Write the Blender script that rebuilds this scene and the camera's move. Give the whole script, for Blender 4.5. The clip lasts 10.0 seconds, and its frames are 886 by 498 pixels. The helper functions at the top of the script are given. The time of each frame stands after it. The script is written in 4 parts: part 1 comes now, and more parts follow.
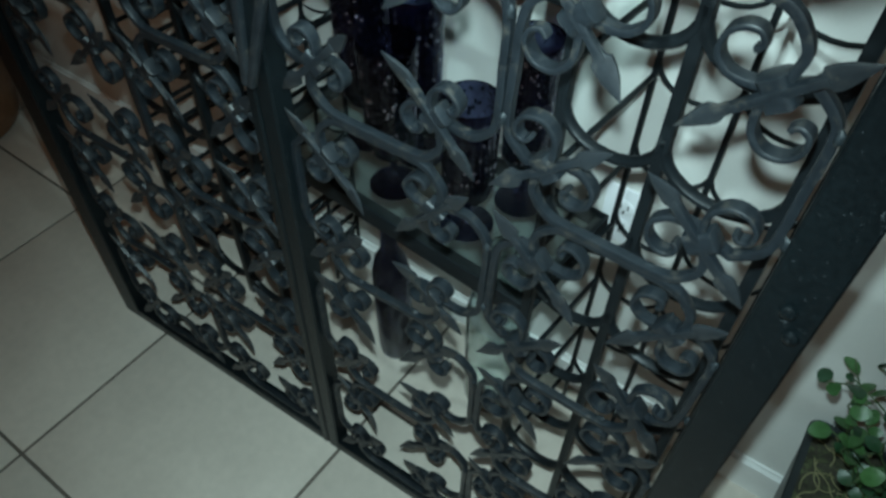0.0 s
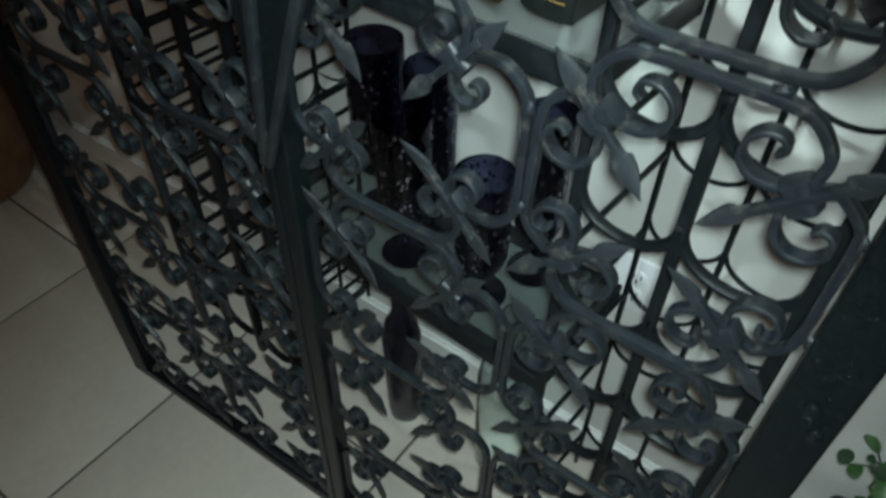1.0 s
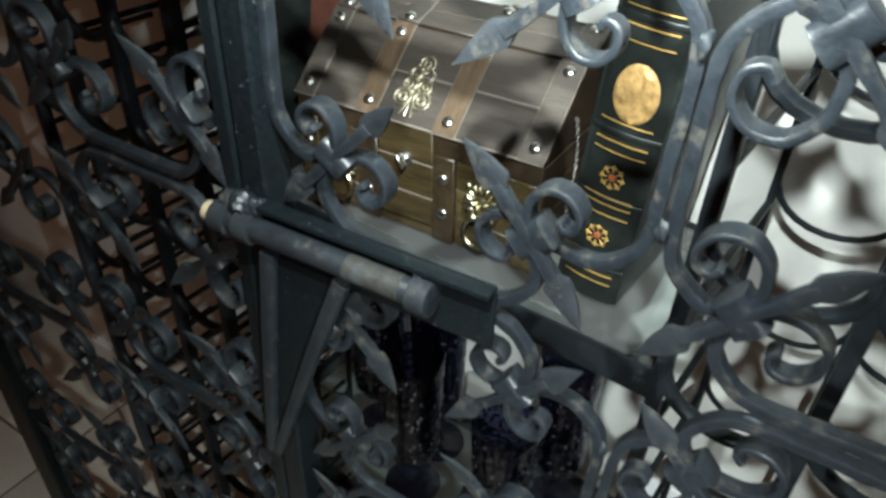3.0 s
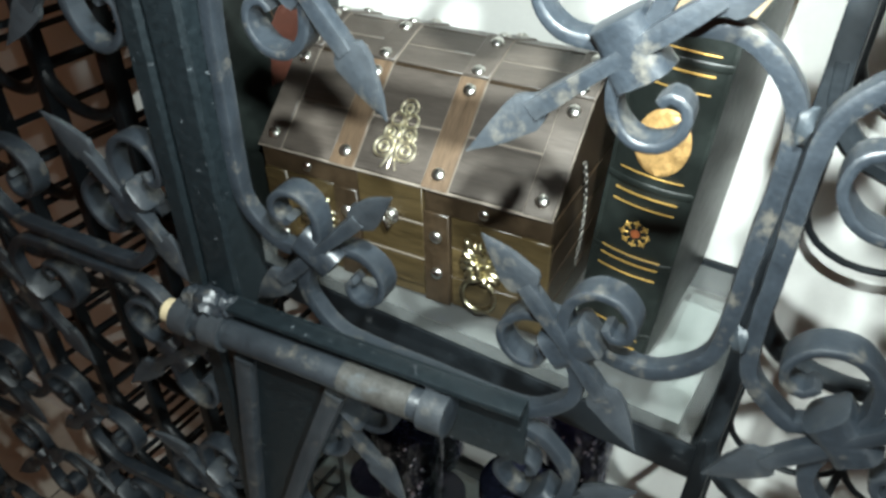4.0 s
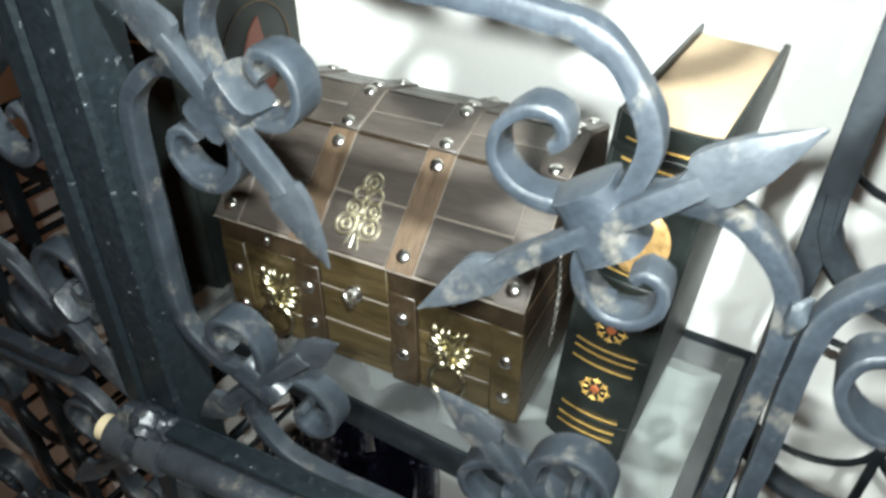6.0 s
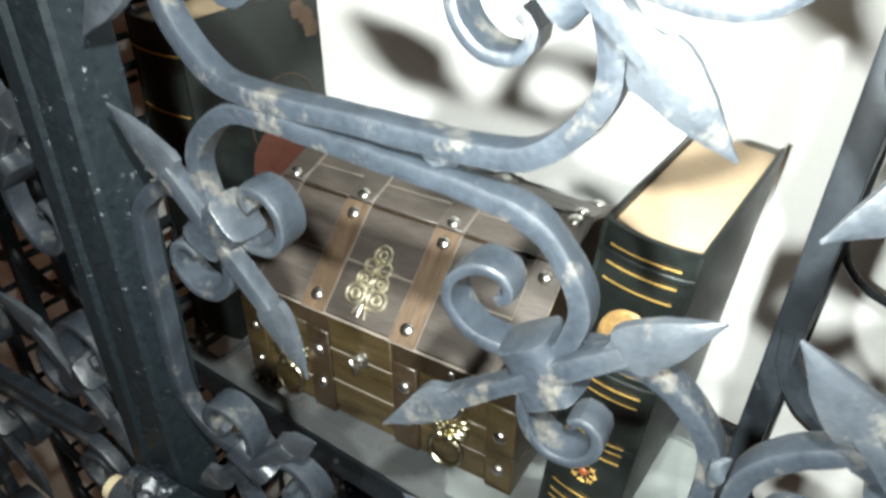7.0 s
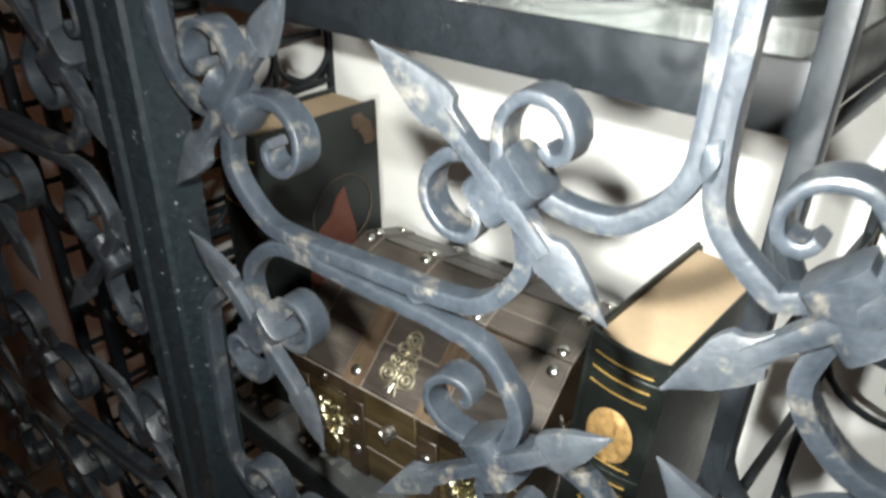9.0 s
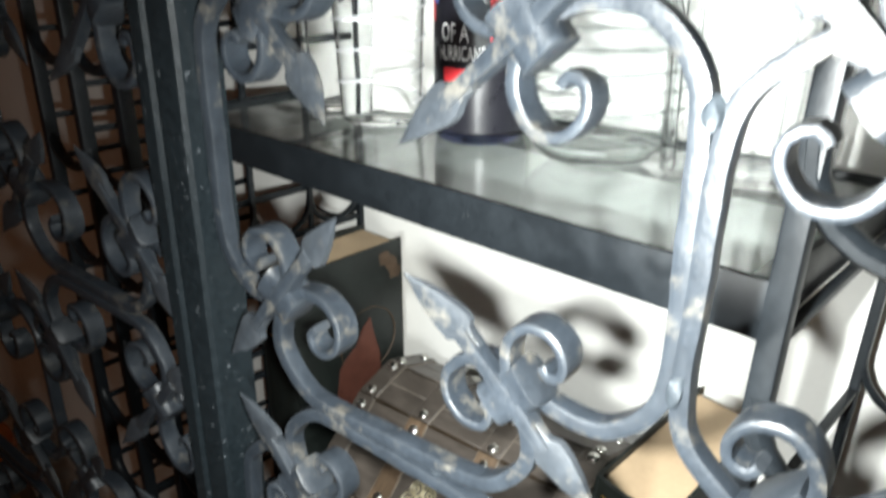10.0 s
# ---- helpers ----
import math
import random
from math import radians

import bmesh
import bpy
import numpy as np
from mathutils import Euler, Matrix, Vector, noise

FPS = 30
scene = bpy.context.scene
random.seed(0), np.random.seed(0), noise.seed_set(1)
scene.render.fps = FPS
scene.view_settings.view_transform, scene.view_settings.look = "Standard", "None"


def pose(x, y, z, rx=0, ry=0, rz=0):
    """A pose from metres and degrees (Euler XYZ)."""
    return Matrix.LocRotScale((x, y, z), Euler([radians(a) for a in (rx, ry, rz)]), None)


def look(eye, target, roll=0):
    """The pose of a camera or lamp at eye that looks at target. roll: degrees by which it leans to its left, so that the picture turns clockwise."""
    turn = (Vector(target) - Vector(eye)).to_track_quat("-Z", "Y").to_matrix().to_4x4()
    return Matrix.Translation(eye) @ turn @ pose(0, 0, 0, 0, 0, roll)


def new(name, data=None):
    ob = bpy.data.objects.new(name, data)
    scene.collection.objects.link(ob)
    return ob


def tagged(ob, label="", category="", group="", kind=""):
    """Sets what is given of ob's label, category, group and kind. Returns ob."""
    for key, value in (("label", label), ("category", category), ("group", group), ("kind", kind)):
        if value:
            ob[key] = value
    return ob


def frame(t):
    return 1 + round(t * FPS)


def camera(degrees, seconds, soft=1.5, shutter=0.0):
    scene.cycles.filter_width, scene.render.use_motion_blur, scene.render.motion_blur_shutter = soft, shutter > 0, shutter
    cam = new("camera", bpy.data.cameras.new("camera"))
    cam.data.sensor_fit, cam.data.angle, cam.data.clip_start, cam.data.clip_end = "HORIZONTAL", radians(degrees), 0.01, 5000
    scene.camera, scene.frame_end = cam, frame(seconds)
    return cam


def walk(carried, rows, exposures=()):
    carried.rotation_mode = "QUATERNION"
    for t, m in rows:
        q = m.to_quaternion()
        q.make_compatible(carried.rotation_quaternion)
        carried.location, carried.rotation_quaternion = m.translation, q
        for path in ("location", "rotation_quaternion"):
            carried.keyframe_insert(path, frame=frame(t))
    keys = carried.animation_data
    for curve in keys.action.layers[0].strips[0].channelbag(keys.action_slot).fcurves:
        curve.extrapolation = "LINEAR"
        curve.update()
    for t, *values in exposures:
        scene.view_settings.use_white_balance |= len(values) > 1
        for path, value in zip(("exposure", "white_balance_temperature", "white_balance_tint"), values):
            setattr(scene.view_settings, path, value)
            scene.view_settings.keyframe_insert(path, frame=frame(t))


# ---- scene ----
cam = camera(62.2, 10.0, soft=2.8, shutter=0.6)
METRES, EYE, TILT, LEAN, TURN = 0.7, 1.356, -48.0, 0.0, 34.0
ROWS = [
    (0.0, 0.0, 0.0, 0.0, -0.0, 0.0, 0.0),
    (0.5, -0.0077, 0.003, 0.0236, 0.25, 1.33, -0.07),
    (1.0, -0.0152, 0.0013, 0.0571, 0.44, 3.36, -0.38),
    (1.5, -0.0061, -0.0141, 0.0945, 0.93, 6.59, -1.56),
    (2.0, -0.0161, -0.0286, 0.16, 1.39, 10.8, -2.04),
    (2.5, -0.0747, 0.0109, 0.2412, -1.37, 11.98, -0.82),
    (4.0, -0.1371, 0.1728, 0.4223, -4.13, 11.43, 6.07),
    (4.5, -0.1505, 0.197, 0.4523, -5.46, 11.61, 7.67),
    (5.0, -0.1557, 0.2117, 0.4731, -6.12, 11.38, 8.64),
    (6.5, -0.0789, 0.1809, 0.5446, -4.54, 11.89, 4.75),
    (7.0, -0.063, 0.1518, 0.5647, -2.81, 13.58, 3.2),
    (7.5, -0.0477, 0.1224, 0.5709, -1.53, 14.29, 1.57),
    (8.0, -0.0325, 0.0918, 0.5734, -0.39, 15.83, 0.24),
    (8.5, -0.0237, 0.0605, 0.5694, 0.72, 17.05, -0.45),
    (9.0, -0.0129, 0.0243, 0.5664, 1.5, 18.63, -1.34),
    (9.5, -0.0139, -0.0321, 0.5744, 2.34, 22.11, -2.57),
    (10.0, -0.0106, -0.0814, 0.5988, 2.61, 25.57, -2.66),
]
walk(cam, [(t, pose(0, 0, EYE, TILT, LEAN, TURN) @ pose(METRES * x, METRES * y, METRES * z, 90 + pitch, roll, yaw)) for t, x, y, z, yaw, pitch, roll in ROWS],
     exposures=[(0.0, 0.16, 5100, -20), (1.0, -0.08, 5550, -12), (1.5, -0.13, 5700, -8), (2.0, -0.15, 5850, -5), (2.5, -0.05, 5950, -3), (4.0, 0.42, 5950, -2), (5.0, 0.47, 5900, -2), (6.5, 0.38, 6100, 2), (7.5, 0.2, 6250, 4), (8.0, -0.03, 6300, 6), (9.0, -0.26, 6400, 6), (9.5, -0.3, 6300, 5), (10.0, -0.34, 6250, 5)])

# ---- light: spots in place of one carried torch, and a dim warm surround ----
# the world's dim warm light enters by the south side, left unwalled
world = bpy.data.worlds.new("dark_room")
world.use_nodes = True
world.node_tree.nodes["Background"].inputs["Color"].default_value = (1.0, 0.40, 0.19, 1)
world.node_tree.nodes["Background"].inputs["Strength"].default_value = 0.125
scene.world = world

# fixed spots, all lit together, stand in for the hand-held torch: start, half-way, later
TORCH_SPOTS = ((42.0, (-0.020, 0.030, 1.388), (-0.37, 0.50, 0.36), 92, 0.010), (20.0, (-0.278, 0.246, 1.508), (-0.36, 0.64, 1.26), 108, 0.006), (50.0, (-0.216, 0.278, 1.628), (-0.365, 0.64, 1.49), 118, 0.006))
for watts, eye, target, cone, size in TORCH_SPOTS:
    torch = new("torch_stand_in", bpy.data.lights.new("torch_stand_in", "SPOT"))
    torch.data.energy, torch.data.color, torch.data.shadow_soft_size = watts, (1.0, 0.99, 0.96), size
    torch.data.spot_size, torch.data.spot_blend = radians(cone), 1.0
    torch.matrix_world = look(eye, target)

# ---- dimensions ----
FRONT = 0.4635         # plane of the gate
WALL = 0.836           # back wall
RACK = 0.584           # front plane of the shelf rack, before its turn
TOP = 1.95
# the rack stands a little askew to the gate, and the room's walls and tiles less so
SKEW = Matrix.Translation((-0.30, 0.60, 0)) @ pose(0, 0, 0, 0, 0, -6.0) @ Matrix.Translation((0.30, -0.60, 0))
ROOM = Matrix.Translation((0.14, 0.836, 0)) @ pose(0, 0, 0, 0, 0, -2.2) @ Matrix.Translation((-0.14, -0.836, 0))


# ---- material helpers ----
def mat(name, base, rough=0.5, metal=0.0, scale=40.0, var=0.25, bump=0.1, second=None, mask=(0.5, 0.65), fine=None, spec=0.5, per_object=0.0, stretch=None, wear=None):
    m = bpy.data.materials.new(name)
    m.use_nodes = True
    nt = m.node_tree
    b = nt.nodes["Principled BSDF"]
    b.inputs["Roughness"].default_value, b.inputs["Metallic"].default_value = rough, metal
    b.inputs["Specular IOR Level"].default_value = spec
    tc = nt.nodes.new("ShaderNodeTexCoord")
    geo = nt.nodes.new("ShaderNodeNewGeometry")
    n1 = nt.nodes.new("ShaderNodeTexNoise")
    n1.inputs["Scale"].default_value, n1.inputs["Detail"].default_value, n1.inputs["Roughness"].default_value = scale, 8, 0.65
    n2 = nt.nodes.new("ShaderNodeTexNoise")
    n2.inputs["Scale"].default_value, n2.inputs["Detail"].default_value = fine or scale * 7, 5
    where = geo.outputs["Position"]
    if stretch:
        grain = nt.nodes.new("ShaderNodeVectorMath")
        grain.operation = "MULTIPLY"
        grain.inputs[1].default_value = stretch
        nt.links.new(where, grain.inputs[0])
        where = grain.outputs[0]
    for n in (n1, n2):
        nt.links.new(where, n.inputs["Vector"])
    ramp = nt.nodes.new("ShaderNodeValToRGB")
    ramp.color_ramp.elements[0].position, ramp.color_ramp.elements[1].position = 0.3, 0.7
    ramp.color_ramp.elements[0].color = (*[c * (1 - var) for c in base], 1)
    ramp.color_ramp.elements[1].color = (*[min(1, c * (1 + var)) for c in base], 1)
    mixn = nt.nodes.new("ShaderNodeMath")
    mixn.operation = "MULTIPLY_ADD"
    mixn.inputs[1].default_value = 0.4
    half = nt.nodes.new("ShaderNodeMath")
    half.operation = "MULTIPLY"
    half.inputs[1].default_value = 0.6
    nt.links.new(n1.outputs["Fac"], half.inputs[0])
    nt.links.new(n2.outputs["Fac"], mixn.inputs[0])
    nt.links.new(half.outputs[0], mixn.inputs[2])
    nt.links.new(mixn.outputs[0], ramp.inputs["Fac"])
    colour = ramp.outputs["Color"]
    if second:
        n3 = nt.nodes.new("ShaderNodeTexNoise")
        n3.inputs["Scale"].default_value, n3.inputs["Detail"].default_value, n3.inputs["Roughness"].default_value = scale * 0.9, 10, 0.7
        off = nt.nodes.new("ShaderNodeVectorMath")
        off.operation = "ADD"
        off.inputs[1].default_value = (3.7, 1.3, 8.1)
        nt.links.new(geo.outputs["Position"], off.inputs[0])
        nt.links.new(off.outputs[0], n3.inputs["Vector"])
        mr = nt.nodes.new("ShaderNodeMapRange")
        mr.inputs["From Min"].default_value, mr.inputs["From Max"].default_value = mask
        nt.links.new(n3.outputs["Fac"], mr.inputs["Value"])
        mix = nt.nodes.new("ShaderNodeMix")
        mix.data_type = "RGBA"
        nt.links.new(mr.outputs["Result"], mix.inputs["Factor"])
        nt.links.new(colour, mix.inputs["A"])
        mix.inputs["B"].default_value = (*second, 1)
        colour = mix.outputs["Result"]
    if wear:
        edge, patchy, rub = (nt.nodes.new(k) for k in ("ShaderNodeMapRange", "ShaderNodeMath", "ShaderNodeMix"))
        edge.inputs["From Min"].default_value, edge.inputs["From Max"].default_value, edge.inputs["To Max"].default_value = 0.53, 0.64, 0.7
        patchy.operation, rub.data_type = "MULTIPLY", "RGBA"
        nt.links.new(geo.outputs["Pointiness"], edge.inputs["Value"])
        nt.links.new(edge.outputs["Result"], patchy.inputs[0])
        nt.links.new(n1.outputs["Fac"], patchy.inputs[1])
        nt.links.new(patchy.outputs[0], rub.inputs["Factor"])
        nt.links.new(colour, rub.inputs["A"])
        rub.inputs["B"].default_value = (*wear, 1)
        colour = rub.outputs["Result"]
    if per_object:
        info = nt.nodes.new("ShaderNodeObjectInfo")
        hsv = nt.nodes.new("ShaderNodeHueSaturation")
        rng = nt.nodes.new("ShaderNodeMapRange")
        rng.inputs["To Min"].default_value, rng.inputs["To Max"].default_value = 1 - per_object, 1 + per_object
        nt.links.new(info.outputs["Random"], rng.inputs["Value"])
        nt.links.new(rng.outputs["Result"], hsv.inputs["Value"])
        nt.links.new(colour, hsv.inputs["Color"])
        colour = hsv.outputs["Color"]
    nt.links.new(colour, b.inputs["Base Color"])
    rr = nt.nodes.new("ShaderNodeMapRange")
    rr.inputs["To Min"].default_value, rr.inputs["To Max"].default_value = max(0.02, rough - 0.12), min(1, rough + 0.12)
    nt.links.new(n1.outputs["Fac"], rr.inputs["Value"])
    nt.links.new(rr.outputs["Result"], b.inputs["Roughness"])
    if bump:
        bp = nt.nodes.new("ShaderNodeBump")
        bp.inputs["Strength"].default_value, bp.inputs["Distance"].default_value = bump, 0.002
        nt.links.new(mixn.outputs[0], bp.inputs["Height"])
        nt.links.new(bp.outputs["Normal"], b.inputs["Normal"])
    return m


def glass_mat(name, colour, rough=0.02, ior=1.45, seeds=0):
    m = bpy.data.materials.new(name)
    m.use_nodes = True
    b = m.node_tree.nodes["Principled BSDF"]
    b.inputs["Base Color"].default_value = (*colour, 1)
    b.inputs["Transmission Weight"].default_value, b.inputs["Roughness"].default_value, b.inputs["IOR"].default_value = 1.0, rough, ior
    if seeds:
        nt = m.node_tree
        geo, vor, mr, bp = (nt.nodes.new(k) for k in ("ShaderNodeNewGeometry", "ShaderNodeTexVoronoi", "ShaderNodeMapRange", "ShaderNodeBump"))
        vor.inputs["Scale"].default_value = seeds
        mr.inputs["From Min"].default_value, mr.inputs["From Max"].default_value, mr.inputs["To Min"].default_value, mr.inputs["To Max"].default_value = 0.02, 0.45, 1.0, 0.0
        bp.inputs["Strength"].default_value, bp.inputs["Distance"].default_value = 0.5, 0.0025
        nt.links.new(geo.outputs["Position"], vor.inputs["Vector"])
        nt.links.new(vor.outputs["Distance"], mr.inputs["Value"])
        nt.links.new(mr.outputs["Result"], bp.inputs["Height"])
        nt.links.new(bp.outputs["Normal"], b.inputs["Normal"])
    return m


IRON = mat("painted_iron", (0.0112, 0.0143, 0.0184), 0.42, 0.0, 60, 0.38, 0.28, (0.105, 0.094, 0.074), (0.555, 0.80), spec=0.46, wear=(0.055, 0.058, 0.060))
IRON_DARK = mat("dark_iron", (0.0055, 0.0078, 0.0093), 0.36, 0.0, 230, 0.5, 0.25, (0.11, 0.12, 0.13), (0.63, 0.69), spec=0.24)
RACK_IRON = mat("rack_iron", (0.0085, 0.0105, 0.0125), 0.42, 0.0, 50, 0.35, 0.14, (0.10, 0.105, 0.11), (0.64, 0.76), spec=0.25)
PAINT = mat("wall_paint", (0.66, 0.655, 0.625), 0.75, 0.0, 6, 0.04, 0.12, fine=180)
TRIM = mat("trim_paint", (0.8, 0.8, 0.78), 0.45, 0.0, 10, 0.04, 0.05)
TILE = mat("ceramic_tile", (0.62, 0.565, 0.49), 0.42, 0.0, 7, 0.10, 0.06, per_object=0.04)
GROUT = mat("tile_grout", (0.14, 0.12, 0.10), 0.9, 0.0, 60, 0.3, 0.3)
CEIL = mat("ceiling_paint", (0.75, 0.74, 0.72), 0.85, 0.0, 8, 0.03, 0.05)


def pane_mat(name, tint, milky):
    """Flat glass: it lets light straight through, tinted, has a film, part dust and part wall sheen put in as haze, and
    mirrors by its angle.
    """
    m = bpy.data.materials.new(name)
    m.use_nodes = True
    nt = m.node_tree
    clear, gloss, fres, mix = (nt.nodes.new(k) for k in ("ShaderNodeBsdfTransparent", "ShaderNodeBsdfGlossy", "ShaderNodeLayerWeight", "ShaderNodeMixShader"))
    clear.inputs["Color"].default_value = (*tint, 1)
    gloss.inputs["Roughness"].default_value, fres.inputs["Blend"].default_value = 0.03, 0.5
    power, schlick = nt.nodes.new("ShaderNodeMath"), nt.nodes.new("ShaderNodeMath")
    power.operation, schlick.operation = "POWER", "MULTIPLY_ADD"
    power.inputs[1].default_value, schlick.inputs[1].default_value, schlick.inputs[2].default_value = 5.0, 0.96, 0.04
    nt.links.new(fres.outputs["Facing"], power.inputs[0])
    nt.links.new(power.outputs[0], schlick.inputs[0])
    nt.links.new(schlick.outputs[0], mix.inputs["Fac"])
    haze, film = nt.nodes.new("ShaderNodeBsdfDiffuse"), nt.nodes.new("ShaderNodeMixShader")
    haze.inputs["Color"].default_value, film.inputs["Fac"].default_value = (0.60, 0.61, 0.60, 1), milky
    nt.links.new(clear.outputs["BSDF"], film.inputs[1])
    nt.links.new(haze.outputs["BSDF"], film.inputs[2])
    nt.links.new(film.outputs["Shader"], mix.inputs[1])
    nt.links.new(gloss.outputs["BSDF"], mix.inputs[2])
    nt.links.new(mix.outputs["Shader"], nt.nodes["Material Output"].inputs["Surface"])
    return m


SHELF_GLASS = pane_mat("shelf_glass", (0.85, 0.88, 0.875), 0.075)
# low pane: the shade around the goblets is put into a darker tint
SHADED_GLASS = pane_mat("shaded_shelf_glass", (0.72, 0.77, 0.77), 0.015)
CLEAR = glass_mat("clear_glass", (0.97, 0.98, 0.98), 0.0, 1.30)
THICK = glass_mat("thick_clear_glass", (0.93, 0.95, 0.95), 0.0, 1.46)
GREY_GLASS = glass_mat("grey_clear_glass", (0.74, 0.79, 0.79), 0.0, 1.46)
PURPLE = glass_mat("purple_glass", (0.14, 0.155, 0.29), 0.03, 1.45, 120)
# bubbles of the seeded glass as mirror metal, added to strengthen their glints
SEED = mat("mirror_bubble_glint", (0.62, 0.62, 0.78), 0.08, 1.0, 60, 0.05, 0.0)
CREAM = mat("cream_plastic", (0.42, 0.35, 0.22), 0.45, 0.0, 40, 0.1, 0.05)
OUTLET = mat("outlet_plastic", (0.8, 0.8, 0.82), 0.35, 0.0, 40, 0.03, 0.02)
BLACK = mat("black_slot", (0.01, 0.01, 0.01), 0.6)
WOOD_TOP = mat("chest_lid_wood", (0.060, 0.050, 0.042), 0.40, 0.0, 70, 0.40, 0.4, per_object=0.14, stretch=(0.16, 1.5, 1.5))
WOOD_STRAP = mat("chest_strap_wood", (0.098, 0.066, 0.041), 0.4, 0.0, 70, 0.6, 0.4, per_object=0.15, stretch=(1.7, 0.2, 0.2))
WOOD_FRONT = mat("chest_front_wood", (0.044, 0.031, 0.013), 0.34, 0.0, 70, 0.65, 0.4, per_object=0.2, stretch=(0.16, 1.5, 1.5))
WOOD_DARK = mat("chest_dark_wood", (0.027, 0.018, 0.010), 0.36, 0.0, 70, 0.6, 0.4, per_object=0.2, stretch=(1.2, 0.3, 0.9))
GROOVE = mat("pale_groove", (0.16, 0.135, 0.11), 0.8, 0.0, 60, 0.2, 0.1)
STEEL = mat("polished_rivet", (0.58, 0.57, 0.53), 0.28, 1.0, 60, 0.1, 0.05)
BRASS = mat("pale_brass", (0.46, 0.42, 0.28), 0.29, 1.0, 60, 0.2, 0.1)
BRASS_BRIGHT = mat("bright_brass", (0.80, 0.74, 0.55), 0.36, 1.0, 60, 0.2, 0.1)
LEATHER = mat("black_green_leather", (0.0075, 0.0095, 0.0085), 0.4, 0.0, 90, 0.4, 0.25, spec=0.35)
GOLD = mat("gold_leaf", (0.62, 0.40, 0.11), 0.4, 0.7, 90, 0.2, 0.1)
GOLD_PALE = mat("gold_oval", (0.40, 0.25, 0.095), 0.45, 0.3, 140, 0.6, 0.5)
CHAIN = mat("dull_chain", (0.22, 0.21, 0.19), 0.4, 1.0, 60, 0.2, 0.1)
WELD = mat("rough_weld", (0.018, 0.022, 0.026), 0.5, 0.0, 90, 0.45, 0.3, (0.085, 0.072, 0.052), (0.58, 0.74), spec=0.3)
BARE = mat("worn_bare_band", (0.036, 0.035, 0.032), 0.5, 0.0, 70, 0.5, 0.3, (0.055, 0.062, 0.066), (0.5, 0.62))
RED_GOLD = mat("red_gilt", (0.28, 0.085, 0.03), 0.4, 0.4, 60)
RUST = mat("rubbed_brown", (0.050, 0.030, 0.016), 0.6, 0.0, 120, 0.5, 0.3)
RED_LEATHER = mat("red_brown_leather", (0.066, 0.023, 0.015), 0.5, 0.0, 90, 0.35, 0.3)
WHITE_GLASS = mat("white_glass_thread", (0.55, 0.56, 0.57), 0.25, 0.0, 60, 0.05, 0.0)
PRINT_BLACK = mat("black_print", (0.012, 0.012, 0.016), 0.3, 0.0, 60, 0.1, 0.0)
PRINT_RED = mat("red_print", (0.65, 0.04, 0.05), 0.35, 0.0, 60, 0.1, 0.0)
PRINT_BLUE = mat("blue_print", (0.08, 0.12, 0.4), 0.35, 0.0, 60, 0.1, 0.0)
PRINT_WHITE = mat("white_print", (0.8, 0.8, 0.8), 0.35, 0.0, 60, 0.05, 0.0)
POT = mat("dark_plastic_pot", (0.018, 0.022, 0.024), 0.4, 0.0, 30, 0.3, 0.15)
SOIL = mat("soil", (0.035, 0.033, 0.020), 0.95, 0.0, 90, 0.5, 0.9, (0.075, 0.085, 0.035), (0.50, 0.62))
ROOT = mat("pale_root", (0.20, 0.19, 0.09), 0.8, 0.0, 90, 0.3, 0.3)
LEAF = mat("leaf_green", (0.028, 0.062, 0.026), 0.4, 0.0, 120, 0.3, 0.2, per_object=0.3)
LEAF_LIGHT = mat("leaf_light_green", (0.052, 0.105, 0.032), 0.4, 0.0, 120, 0.3, 0.2, per_object=0.3)
STEM = mat("stem", (0.06, 0.09, 0.035), 0.6, 0.0, 90, 0.3, 0.2)
CLAY = mat("brown_glaze", (0.16, 0.085, 0.04), 0.4, 0.0, 9, 0.35, 0.2, per_object=0.0)
ORANGE = mat("orange_glaze", (0.5, 0.16, 0.05), 0.15, 0.0, 14, 0.25, 0.1)
PAGES = mat("page_edges", (0.36, 0.265, 0.165), 0.8, 0.0, 30, 0.1, 0.15)


# ---- mesh helpers ----
def mesh_of(name, bm, material, smooth=True):
    me = bpy.data.meshes.new(name)
    bmesh.ops.recalc_face_normals(bm, faces=bm.faces)
    bm.to_mesh(me)
    bm.free()
    if smooth:
        for p in me.polygons:
            p.use_smooth = True
        me.set_sharp_from_angle(angle=radians(40))
    me.materials.append(material)
    return me


def put(name, me, parent=None, m=None, label=""):
    ob = new(name, me)
    ob.parent = parent
    if m is not None:
        ob.matrix_local = m
    return tagged(ob, label)


def part(name, bm, material, parent, label="", m=None):
    return put(name, mesh_of(name, bm, material), parent, m, label)


def thing(name, at, label, category, group="", kind="", turn=None):
    ob = new(name)
    ob.matrix_basis = (turn or Matrix()) @ Matrix.Translation(at)
    ob.empty_display_size = 0.05
    return tagged(ob, label, category, group, kind)


def box(lo, hi, bevel=0.0, segments=1, bm=None):
    bm = bm or bmesh.new()
    r = bmesh.ops.create_cube(bm, size=1.0)["verts"]
    for v in r:
        v.co = Vector([lo[i] + (v.co[i] + 0.5) * (hi[i] - lo[i]) for i in range(3)])
    if bevel:
        es = list({e for v in r for e in v.link_edges})
        bmesh.ops.bevel(bm, geom=es, offset=bevel, segments=segments, affect="EDGES", profile=0.6)
    return bm


